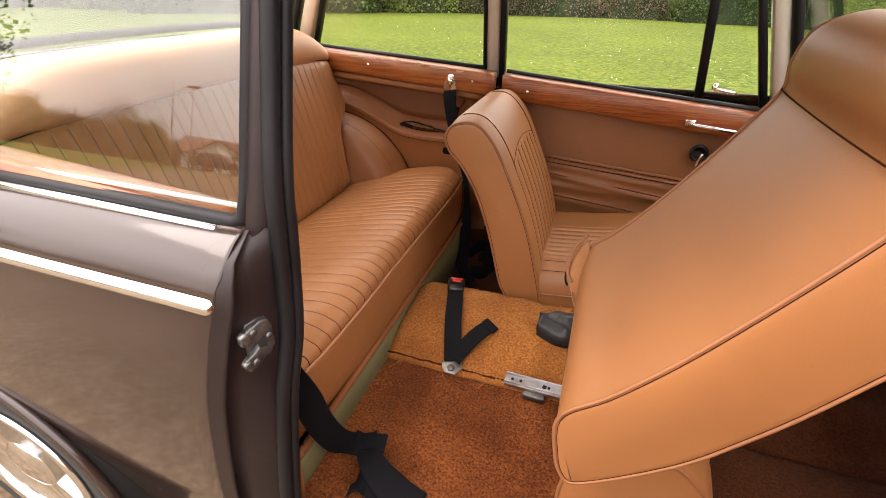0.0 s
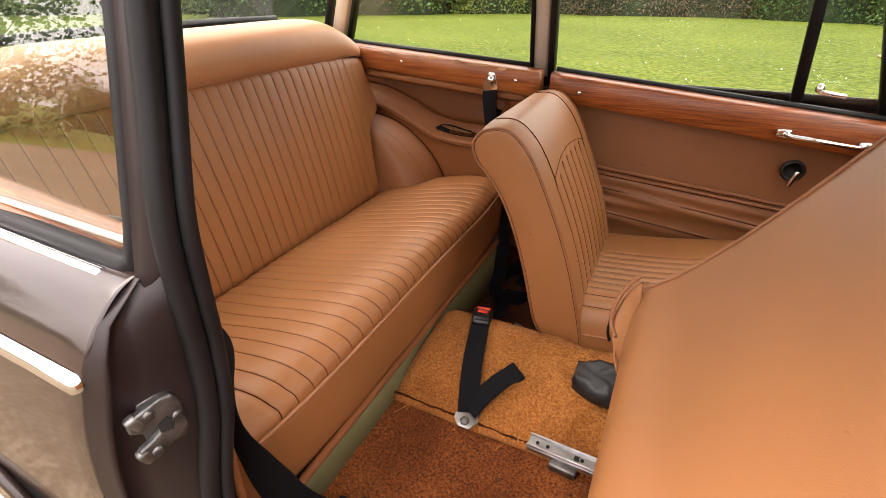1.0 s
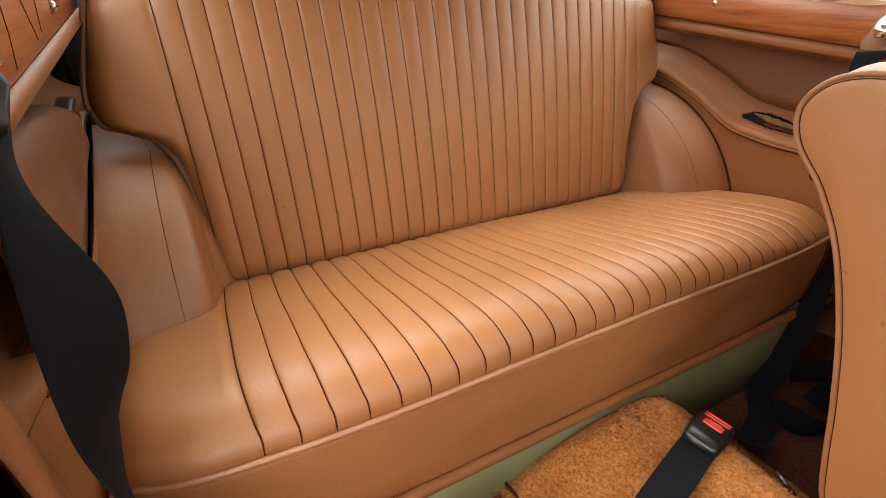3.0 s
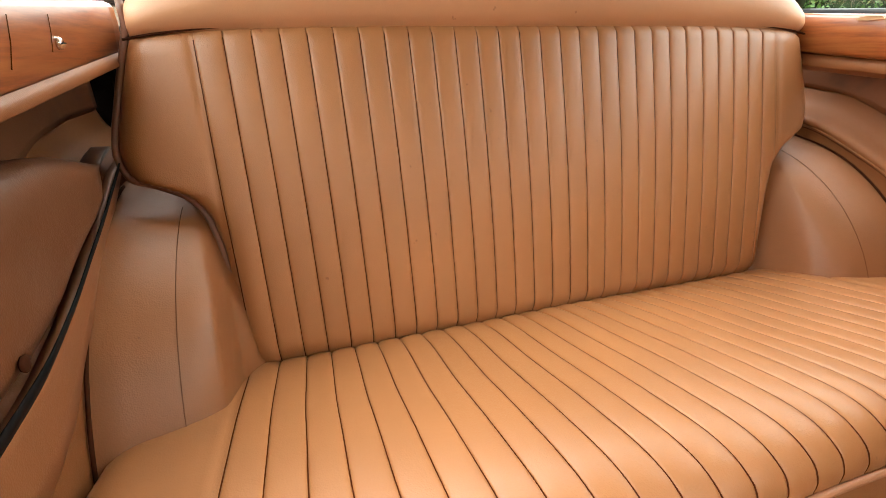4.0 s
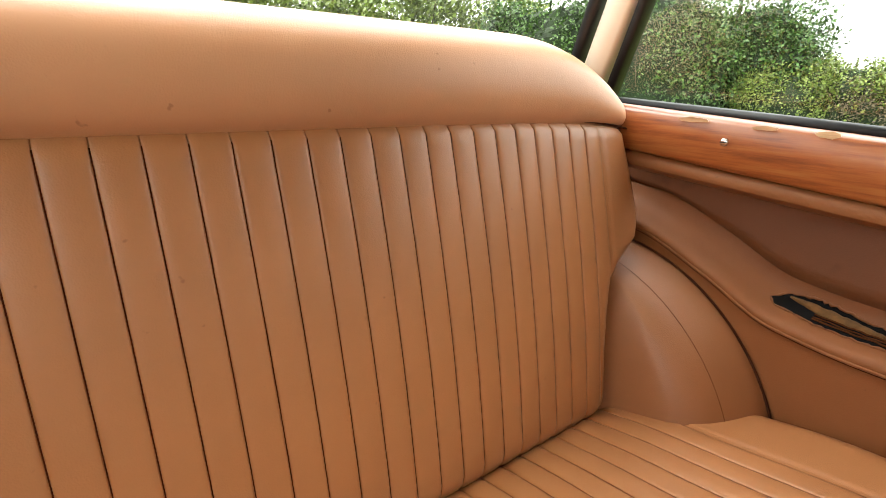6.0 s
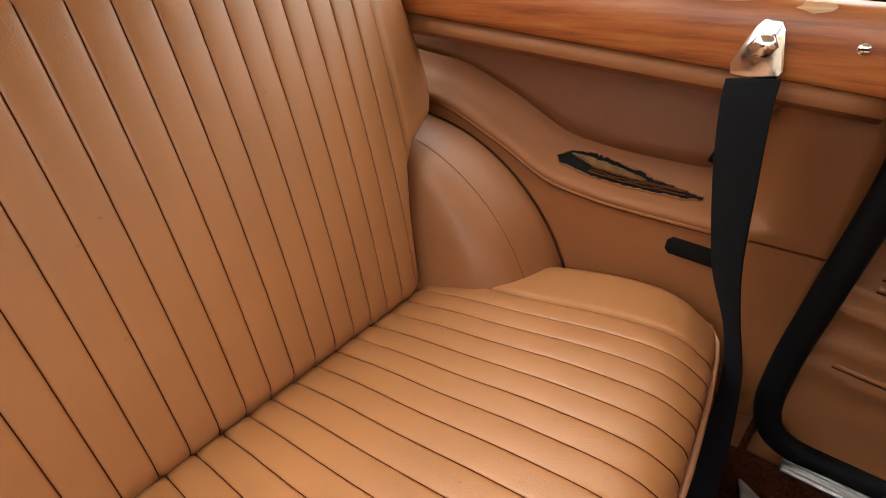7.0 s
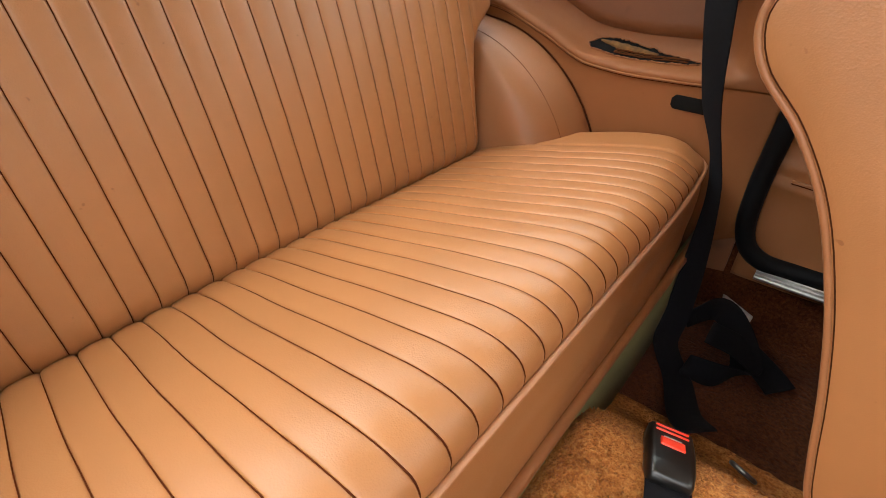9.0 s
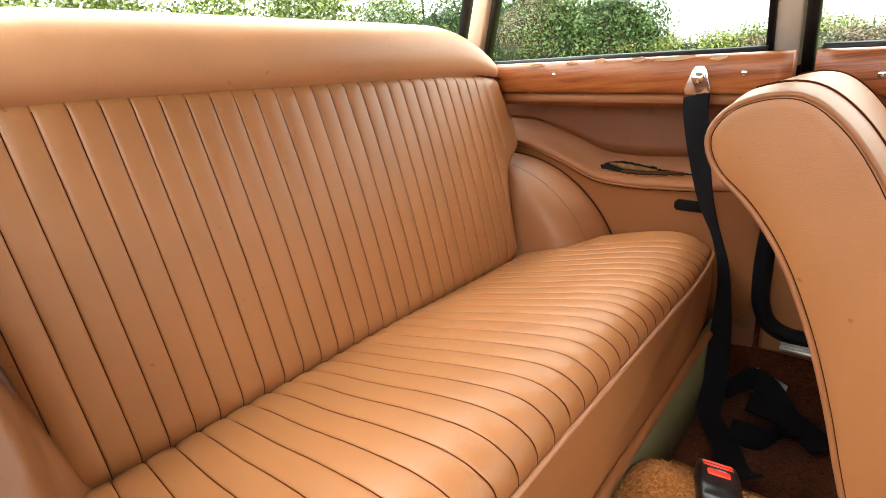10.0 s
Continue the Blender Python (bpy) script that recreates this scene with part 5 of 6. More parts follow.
belt_near = thing("rear_seat_belt", "black twisted seat belt drooping from pillar anchor to floor", "seat belt", "seat belts")
part("webbing", strap([(0.462, -0.553, 0.934), (0.486, -0.549, 0.918), (0.512, -0.550, 0.888), (0.530, -0.546, 0.850), (0.539, -0.540, 0.800), (0.542, -0.545, 0.750), (0.541, -0.555, 0.690), (0.556, -0.550, 0.625), (0.562, -0.530, 0.53), (0.566, -0.494, 0.44), (0.584, -0.464, 0.402), (0.625, -0.44, 0.402)],
     [(0.82, -0.09, 0.55), (0.82, -0.09, 0.55), (0.82, -0.12, 0.5), (0.75, -0.5, 0.35), (0.57, -0.82, 0), (0.70, -0.70, 0), (0.98, -0.15, 0), (0.9, 0.4, 0), (0.4, 0.9, 0), (0.4, 0.9, 0), (0.6, 0.7, 0), (0.6, 0.7, 0)], 90, [curve1([(0, 0.026), (0.2, 0.026), (0.30, 0.040), (0.38, 0.050), (1, 0.050)], i / 89) for i in range(90)]), M_BELT, belt_near)
part("hem_tab", rbox((0.042, 0.050, 0.007), 0.002, 2, Matrix.Translation((0.627, -0.456, 0.404)) @ pose(0, 0, 0, 6, -4, 10)), M_BELT, belt_near)
part("loop", strap([(0.618, -0.470, 0.402), (0.640, -0.498, 0.418), (0.672, -0.522, 0.420), (0.712, -0.535, 0.404), (0.752, -0.545, 0.394)], [(0.9, 0.3, 0.1), (0.8, 0.6, 0), (0.6, 0.8, 0), (0.5, 0.85, 0), (0.5, 0.85, 0)], 30, [lerp(0.044, 0.066, i / 29) for i in range(30)], 0.003), M_BELT, belt_near)
part("folded_end", strap([(0.622, -0.556, 0.397), (0.640, -0.540, 0.410), (0.664, -0.535, 0.404), (0.70, -0.550, 0.392)], (0.35, 0.9, 0.1), 24, 0.050, 0.003), M_BELT, belt_near)
# crumpled sleeve over the anchor, with the end of its steel pin showing
line = spline([(0.424, -0.566, 0.950), (0.446, -0.562, 0.951), (0.466, -0.555, 0.942), (0.486, -0.549, 0.924), (0.503, -0.549, 0.902)], 16)
rows = []
for i, c in enumerate(line):
    f = i / 15
    wide, tall = curve1([(0, 0.013), (0.35, 0.016), (0.6, 0.010), (0.8, 0.012), (1, 0.008)], f), curve1([(0, 0.004), (0.3, 0.010), (0.6, 0.007), (1, 0.004)], f)
    rows.append([c + Vector((0.35 * tall * math.sin(a), wide * math.cos(a) * 0.75 + 0.003 * noise.noise((f * 7, k * 0.5, 3)), tall * math.sin(a) + 0.35 * wide * math.cos(a) + 0.004 * noise.noise((f * 9, k * 0.6, 1)))) for k, a in enumerate(2 * math.pi * q / 16 for q in range(16))])
bt = part("sleeve", sheet(rows, True, True), M_GAITER, belt_near, "crumpled black plastic sleeve")
part("pin", tube([(0.474, -0.556, 0.934), (0.478, -0.541, 0.936)], 0.0032, 8), M_CHROME, bt, "bright steel pin")

# ---------- far door aperture seen behind the front seat ----------
part("door_aperture_seal", tube(spline([(0.592, 0.606, 0.90), (0.590, 0.602, 0.78), (0.583, 0.598, 0.66), (0.578, 0.598, 0.54), (0.586, 0.600, 0.455), (0.622, 0.604, 0.412), (0.70, 0.612, 0.405), (1.0, 0.62, 0.405)], 60), 0.0165, 10), M_RUBBER_BLACK, shell, "black rubber door seal")
tread = part("tread_plate", rbox((0.40, 0.066, 0.006), 0.001, 1, Matrix.Translation((0.825, 0.614, 0.392)) @ pose(0, 0, 0, 14, 0, 0)), M_ALLOY, shell, "ribbed aluminium tread plate")
for k in range(6):
    part("rib", rbox((0.40, 0.004, 0.005), 0.001, 1, Matrix.Translation((0.825, 0.614, 0.392)) @ pose(0, 0, 0, 14, 0, 0) @ Matrix.Translation((0, -0.026 + 0.0104 * k, 0.0045))), M_GALV, tread)
part("screw_hole", lathe([(0.004, 0), (0.004, 0.003), (0.001, 0.003)], 10, Matrix.Translation((0.648, 0.606, 0.395))), M_DIRT, tread)
rows = [[(x, 0.603 + 0.01 * t, lerp(0.47, 0.375, t)) for t in (0, 0.5, 1.0)] for x in (0.49, 0.53, 0.565)]
part("rear_footwell_side", thick([[(0.48, 0.606, 0.28), (0.575, 0.612, 0.28)], [(0.48, 0.604, 0.60), (0.575, 0.612, 0.60)]], (0, 0.01, 0)), M_RECESS, shell, smooth=False)

# ---------- near side body: quarter panel, door jamb, pillar, window ----------
BODY = [(-0.600, 0.966), (-0.635, 0.957), (-0.662, 0.934), (-0.677, 0.910), (-0.684, 0.884), (-0.694, 0.82), (-0.697, 0.72), (-0.690, 0.58), (-0.676, 0.46), (-0.652, 0.34), (-0.63, 0.20)]
WX, WZ, WR = -0.140, 0.268, 0.338


def edge_x(z):
    return line1([(0.20, 0.406), (0.30, 0.426), (0.45, 0.461), (0.60, 0.496), (0.73, 0.524), (0.83, 0.551), (0.89, 0.566), (0.92, 0.572), (0.966, 0.574)], z)


SEAL = [(0.36, 0.566, -0.660), (0.40, 0.567, -0.658), (0.55, 0.577, -0.647), (0.70, 0.590, -0.633), (0.80, 0.601, -0.614), (0.88, 0.605, -0.606), (0.95, 0.612, -0.607), (1.02, 0.614, -0.602), (1.12, 0.615, -0.580), (1.25, 0.622, -0.556), (1.40, 0.628, -0.526)]


def seal_at(z):
    return line1([(q[0], q[1]) for q in SEAL], z), line1([(q[0], q[2]) for q in SEAL], z)


prof = spline_2d(BODY, 46)
rows = []
for i in range(61):
    f = i / 60
    row = []
    for y, z in prof:
        x = lerp(-1.2, edge_x(z), f)
        d = math.hypot(x - WX, z - WZ)
        if d < WR:
            d = max(d, 1e-4)
            x, z = WX + (x - WX) * WR / d, WZ + (z - WZ) * WR / d
        row.append((x, y, z))
    rows.append(row)
for dx, dy in ((0.002, 0.0005), (0.0035, 0.003)):
    rows.append([(p[0] + dx, p[1] + dy, p[2]) for p in rows[60]])
part("quarter_panel", sheet(rows), M_PAINT, shell, "dark brown glossy rear quarter panel")
pts = [(WX + WR * math.cos(a), -0.690, WZ + WR * math.sin(a)) for a in (lerp(-0.5, 3.6, k / 60) for k in range(61))]
part("arch_lip", tube(pts, 0.010, 8), M_PAINT, shell)
rows = [[(WX + r * math.cos(a), y, WZ + r * math.sin(a)) for a in (lerp(-0.6, 3.8, k / 40) for k in range(41))] for r, y in ((WR, -0.685), (WR + 0.01, -0.61), (WR + 0.01, -0.60), (0.1, -0.595))]
part("arch_liner", sheet(rows), M_DIRT, shell)
# jamb face between the outer skin and the seal
rows = []
for z in [lerp(0.20, 0.962, k / 30) for k in range(31)]:
    yb = float(np.interp(z, [q[1] for q in prof[::-1]], [q[0] for q in prof[::-1]]))
    ex = edge_x(z)
    sx, sy = seal_at(z)
    w = max(0.0, min(1.0, (0.955 - z) / 0.06))
    k = 0.35 + 0.65 * w
    rows.append([(ex + 0.003, yb + 0.001, z), (ex + 0.016 * k, yb + 0.007 * k, z), (ex + 0.020 * k, yb + 0.007 * k, z), (ex + 0.023 * k, yb + 0.009 * k, z), (ex + 0.023 * k, yb + 0.012 * k, z), (ex + 0.018 * k, yb + 0.015 * k, z), (ex + 0.028 * k, yb + 0.036 * k, z), (sx - 0.006, sy - 0.008, z), (sx - 0.008, sy + 0.02, z)])
part("door_jamb", thick(rows, (-0.01, 0, 0)), M_JAMB, shell, "dull brown painted door jamb")
for z, dy in ((0.772, 0.045), (0.69, 0.042)):
    x = edge_x(z) + 0.020
    part("jamb_screw", lathe([(0.0032, -0.004), (0.0032, 0.001), (0.002, 0.002), (0.001, 0.002)], 10, Matrix.Translation((x, -0.69 + dy, z)) @ pose(0, 0, 0, 0, 90, 30)), M_JAMB, shell)
# striker
st = thing("door_striker", "worn zinc door striker plate screwed to the jamb", "door striker")
SM = Matrix.Translation((0.583, -0.651, 0.822)) @ pose(0, 0, 0, 0, 0, -14) @ Matrix.Scale(0.74, 4)


def st_m(p):
    return SM @ Matrix.Translation(p) @ pose(0, 0, 0, 90, 0, 90)


part("base_plate", prism([(-0.016, -0.040), (0.024, -0.044), (0.034, -0.030), (0.034, 0.030), (0.022, 0.044), (-0.012, 0.040), (-0.018, 0.020)], 0.005, 0.0015, st_m((-0.001, 0, 0))), M_STEEL, st)
hook = [(-0.031, 0.014), (-0.030, 0.026), (-0.020, 0.034), (0.010, 0.041), (0.024, 0.038), (0.030, 0.022), (0.030, -0.020), (0.020, -0.028), (-0.014, -0.044), (-0.028, -0.043), (-0.034, -0.030), (-0.028, -0.018), (-0.014, -0.014), (-0.004, -0.008), (0.001, 0.000), (-0.004, 0.006), (-0.020, 0.006)]
part("catch", prism(hook, 0.012, 0.0032, st_m((0.003, 0, 0)), 3), M_ZINC, st, "worn zinc catch with two rounded jaws")
part("catch_hollow", prism([(-0.002, -0.006), (0.012, -0.012), (0.016, 0.000), (0.010, 0.012), (-0.002, 0.007)], 0.002, 0, st_m((0.0142, 0, 0))), M_DIRT, st, smooth=False)
for y, z, a in ((-0.021, 0.023, 24), (-0.024, -0.032, 24)):
    part("jaw", rbox((0.016, 0.016, 0.024), 0.0065, 3, SM @ Matrix.Translation((0.0085, y, z)) @ pose(0, 0, 0, a, 0, 0)), M_JAW, st, "worn grey jaw of the catch")
for y, z in ((-0.012, -0.031), (0.021, 0.004), (-0.006, 0.027)):
    screw("screw", SM @ Vector((0.0135, y, z)), SM.to_3x3() @ Vector((1, 0, 0)), st, 0.0055, M_STEEL)

# pillar above the waist
rows = []
for z in (0.915, 0.97, 1.05, 1.15, 1.25, 1.40):
    x0 = 0.576 + 0.09 * (z - 0.97)
    yo = -0.617 + 0.20 * (z - 0.97)
    rows.append([(x0, yo + 0.006, z), (x0 + 0.003, yo - 0.001, z), (x0 + 0.018, yo + 0.003, z), (x0 + 0.022, yo + 0.007, z), (x0 + 0.034, yo + 0.016, z), (x0 + 0.030, yo + 0.026, z), (x0 + 0.005, yo + 0.026, z)])
part("door_pillar", sheet(rows, True, True), M_JAMB, shell, "dark brown painted door pillar")
seal = spline([(x, y, z) for z, x, y in SEAL[::-1]], 70)
part("door_seal_outer", tube(seal, 0.0105, 10), M_RUBBER, shell, "black rubber door seal")
part("door_seal_inner", tube([p + Vector((0.007, 0.015, 0)) for p in seal], 0.0080, 10), M_RUBBER, shell, "black rubber door seal")
# vinyl-covered inner pillar
rows = []
for k in range(21):
    z = lerp(0.37, 0.90, k / 20)
    x = seal_at(z)[0]
    rows.append([(x - 0.020, -0.590, z), (x - 0.020, -0.583, z), (x - 0.028, -0.578, z), (x - 0.047, -0.588, z), (x - 0.07, -0.612, z)])
part("inner_pillar_trim", thick(rows, (-0.006, -0.004, 0)), M_DOORCARD, shell, "tan vinyl on the inner pillar")
# side window: glass, rubber, chrome bead
GN = -0.600


def ny(z, y=GN):
    return y + 0.20 * (z - 0.97)


side_glass = pane("side_glass", [(-0.12, ny(0.96), 0.960), (0.578, ny(0.96), 0.960), (0.615, ny(1.37), 1.37), (0.05, ny(1.37), 1.37)], shell)
side_glass.data.materials[0] = M_GLASS
rub = [(-0.13, ny(0.96) - 0.008, 0.966), (0.24, ny(0.96) - 0.008, 0.966), (0.556, ny(0.96) - 0.008, 0.962), (0.571, ny(0.97) - 0.009, 0.970), (0.577, ny(1.0) - 0.009, 1.00), (0.594, ny(1.18) - 0.009, 1.18), (0.612, ny(1.37) - 0.009, 1.37)]
part("window_rubber", tube(rub, 0.0105, 8), M_RUBBER, shell, "black window rubber")
part("glass_run", tube([(-0.12, ny(0.98) - 0.003, 0.980), (0.564, ny(0.98) - 0.003, 0.980)], 0.0035, 6), M_CREAM, shell)
part("chrome_bead", tube([(-0.15, -0.624, 0.963), (0.24, -0.625, 0.960), (0.541, -0.625, 0.957)], 0.0062, 8), M_CHROME, shell, "chrome bead under the window")
part("drip_rubber", tube([(-0.15, -0.634, 0.952), (0.572, -0.634, 0.948)], 0.005, 8), M_RUBBER, shell)
rows = []
for k in range(33):
    x = lerp(-1.1, 0.560, k / 32)
    h = 0.010
    rows.append([(x, -0.6815, 0.890 + h), (x, -0.688, 0.890 + h * 0.7), (x, -0.6915, 0.890), (x, -0.6905, 0.890 - h * 0.7), (x, -0.684, 0.890 - h)])
last = rows[-1]
c = Vector((0.560, -0.684, 0.890))
for a in (0.4, 0.8, 1.1, 1.35, 1.5):
    rows.append([tuple(c + (Vector(p) - c) * math.cos(a) + Vector((0.009 * math.sin(a), 0.002 * math.sin(a), 0))) for p in last])
part("chrome_strip", sheet(rows), M_CHROME, shell, "bright chrome waist strip")

# the driver's door, swung open
open_door = thing("driver_door", "dark brown car door standing wide open on its hinges", "car door")
DM = Matrix.Translation((1.46, -0.69, 0)) @ Matrix.Rotation(radians(68), 4, "Z")
rows = []
for k in range(13):
    f = k / 12
    rows.append([DM @ Vector((-0.92 * f, dy, z)) for dy, z in ((0.0, 0.93), (-0.03, 0.90), (-0.055, 0.80), (-0.06, 0.62), (-0.045, 0.40), (-0.02, 0.27))])
part("outer_skin", thick(rows, DM.to_3x3() @ Vector((0, 0.004, 0))), M_PAINT, open_door)
part("door_card", rbox((0.90, 0.05, 0.62), 0.02, 2, DM @ Matrix.Translation((-0.46, 0.035, 0.60))), M_VINYL, open_door)
part("timber_capping", rbox((0.90, 0.05, 0.07), 0.015, 2, DM @ Matrix.Translation((-0.46, 0.04, 0.92))), M_WOOD, open_door)
for a, b in (((0, 0.02, 0.94), (-0.17, 0.10, 1.38)), ((-0.17, 0.10, 1.38), (-0.86, 0.10, 1.39)), ((-0.86, 0.10, 1.39), (-0.90, 0.02, 0.94))):
    part("window_frame", tube([DM @ Vector(a), DM @ Vector(b)], 0.013, 8), M_JAMB, open_door)

# rear wheel
wheel = thing("road_wheel", "car wheel with slotted chrome rim and black tyre", "wheel")
wm = Matrix.Translation((-0.130, -0.640, 0.262)) @ pose(0, 0, 0, 90, 0, 0)
part("tyre", lathe([(0.19, -0.04), (0.27, -0.04), (0.285, -0.02), (0.29, 0.0), (0.280, 0.022), (0.24, 0.034), (0.188, 0.026), (0.18, 0.0)], 48, wm), M_TYRE, wheel)
part("rim", lathe([(0.186, 0.022), (0.188, 0.032), (0.180, 0.038), (0.168, 0.034), (0.160, 0.018), (0.154, 0.0), (0.1, -0.010), (0.02, -0.015)], 48, wm), M_CHROME, wheel, "chrome wheel rim")
for k in range(8):
    a = 2 * math.pi * (k + 0.4) / 8
    part("slot", rbox((0.045, 0.040, 0.016), 0.007, 3, wm @ Matrix.Rotation(a, 4, "Z") @ Matrix.Translation((0.135, 0, -0.006))), M_DIRT, wheel, "dark rim slot")
    part("spoke", rbox((0.10, 0.026, 0.018), 0.006, 2, wm @ Matrix.Rotation(a + math.pi / 8, 4, "Z") @ Matrix.Translation((0.125, 0, 0.002))), M_CHROME, wheel, "chrome spoke")
for k in range(4):
    part("wheel_nut", lathe([(0.013, -0.01), (0.013, 0.014), (0.008, 0.020), (0.001, 0.021)], 6, wm @ Matrix.Rotation(math.pi / 2 * (k + 0.5), 4, "Z") @ Matrix.Translation((0.10, 0, 0))), M_CHROME, wheel, "chrome wheel nut")
part("hub_cap", lathe([(0.075, -0.01), (0.075, 0.016), (0.06, 0.028), (0.03, 0.034), (0.001, 0.035)], 32, wm), M_CHROME, wheel, "chrome hub cap")

for wx, side in ((-0.130, 1), (2.05, -1), (2.05, 1)):
    copy_thing(wheel, Matrix.Translation((wx + 0.130, 0, 0)) if side < 0 else Matrix.Translation((wx - 0.130, 0, 0)) @ Matrix.Rotation(math.pi, 4, "Z"))

# ---------- ground, field, hedges ----------
GROUND = -0.028


def mat_ground(name, cols, scale, bump_d, bump_s=0.6):
    m, n, l, b = base_mat(name, 0.95)
    f = noise_tex(n, l, scale, 6.0)
    r = ramp(n, l, f.outputs["Fac"], [(0.3, cols[0]), (0.5, cols[1]), (0.7, cols[2])])
    big = noise_tex(n, l, scale * 0.02, 4.0)
    r2 = ramp(n, l, big.outputs["Fac"], [(0.35, (0.72, 0.76, 0.7)), (0.62, (1.1, 1.08, 1.0))])
    mx = n.new("ShaderNodeMix")
    mx.data_type, mx.blend_type = "RGBA", "MULTIPLY"
    mx.inputs["Factor"].default_value = 0.8
    l.new(r.outputs["Color"], mx.inputs["A"])
    l.new(r2.outputs["Color"], mx.inputs["B"])
    l.new(mx.outputs["Result"], b.inputs["Base Color"])
    b.inputs["Specular IOR Level"].default_value = 0.15
    add_bump(n, l, b, [(f.outputs["Fac"], bump_s, bump_d)])
    return m


M_GRASS = mat_ground("meadow_grass", ((0.030, 0.048, 0.005), (0.080, 0.107, 0.011), (0.142, 0.160, 0.023)), 11.0, 0.06, 0.9)
M_BLADE = mat_plain("grass_blades", (0.088, 0.115, 0.0125), 0.6, 0, 0.45, 1.2, 0)
M_GRAVEL = mat_ground("gravel_drive", ((0.085, 0.056, 0.034), (0.15, 0.108, 0.072), (0.25, 0.20, 0.15)), 30.0, 0.02, 0.9)


def field_z(x, y):
    return GROUND - 0.06 * min(30.0, max(0.0, -y - 16.0)) - 0.008 * max(0.0, y - 1.5) + (0.10 * noise.noise((x * 0.08, y * 0.08, 0)) if y > 3 else 0)


rows = []
gx = [-900, -300, -120, -60] + [lerp(-45, 35, k / 60) for k in range(61)] + [60, 120, 300, 900]
gy = [-900, -300, -100, -60, -46, -38, -30, -23, -16, -12] + [lerp(-8, 36, k / 60) for k in range(61)] + [60, 120, 300, 900]
for x in gx:
    rows.append([(x, y, field_z(x, y)) for y in gy])
ground = tagged(part("ground", sheet(rows), M_GRASS), "mown green grass field with daisies", "grass field", kind="structure")
rows = [[(x, y, GROUND + 0.006 + 0.004 * noise.noise((x * 2, y * 2, 0))) for y in (lerp(-16, 1.2, j / 50) for j in range(51))] for x in (lerp(-14, 18, k / 60) for k in range(61))]
gravel = tagged(part("gravel_drive", sheet(rows), M_GRAVEL), "brown loose gravel parking ground beside the car", "gravel", kind="structure")
rng = random.Random(21)
bmr = bmesh.new()
for i in range(16000):
    y = 2.5 + 26.5 * rng.random() ** 1.3
    x = rng.uniform(-1.15 * y - 4, 0.75 * y + 2.5)
    z = field_z(x, y)
    for k in range(2):
        a, h, w = rng.uniform(0, 6.28), rng.uniform(0.004, 0.012), rng.uniform(0.006, 0.014) * (1 + y * 0.08)
        bx, by = x + rng.uniform(-0.05, 0.05), y + rng.uniform(-0.05, 0.05)
        v = [bmr.verts.new((bx - w * math.cos(a), by - w * math.sin(a), z)), bmr.verts.new((bx + w * math.cos(a), by + w * math.sin(a), z)), bmr.verts.new((bx + rng.uniform(-0.08, 0.08), by + rng.uniform(-0.08, 0.08), z + h))]
        bmr.faces.new(v)
tagged(part("grass_tufts", bmr, M_BLADE), "uneven tufts of green grass over the field", "grass", kind="stuff")
bmr = bmesh.new()
for i in range(110):
    cxx, cyy = rng.choice([(-3, 9), (2, 12), (-7, 15), (4, 8), (-1, 18), (-10, 12), (1, 6), (3, 17)])
    x, y = rng.gauss(cxx, 1.6), rng.gauss(cyy, 1.4)
    if y < 3:
        continue
    z, r = field_z(x, y) + 0.07, rng.uniform(0.006, 0.010)
    bmr.faces.new([bmr.verts.new((x + r * math.cos(a), y + r * math.sin(a) * 0.6, z + r * 0.8 * math.sin(a))) for a in (k * math.pi / 3 for k in range(6))])
tagged(part("daisies", bmr, mat_plain("white_petals", (0.8, 0.8, 0.76), 0.7)), "scattered white daisies in the grass", "flowers", kind="stuff")
M_EARTH = mat_plain("bare_earth", (0.33, 0.26, 0.15), 0.95)
part_e = rbox((1.3, 0.5, 0.02), 0.009, 2, Matrix.Translation((4.6, 10.6, field_z(4.6, 10.6) + 0.02)))
tagged(part("bare_patch", part_e, M_EARTH), "small bare earth patch worn in the grass", "earth", kind="structure")


def mat_leaf(name, c, vary):
    m, n, l, b = base_mat(name, 0.55)
    g = n.new("ShaderNodeNewGeometry")
    r = ramp(n, l, g.outputs["Random Per Island"], [(0.0, shade(c, 1 - vary)), (0.5, c), (1.0, shade(c, 1 + vary))])
    l.new(r.outputs["Color"], b.inputs["Base Color"])
    b.inputs["Transmission Weight"].default_value = 0.0
    return m


M_LEAF_A = mat_leaf("ivy_leaves", (0.042, 0.092, 0.012), 0.6)
M_LEAF_B = mat_leaf("pale_spring_leaves", (0.12, 0.16, 0.024), 0.5)
M_LEAF_C = mat_leaf("dry_bramble", (0.105, 0.080, 0.045), 0.45)
M_BARK = mat_plain("bark", (0.10, 0.075, 0.05), 0.9)


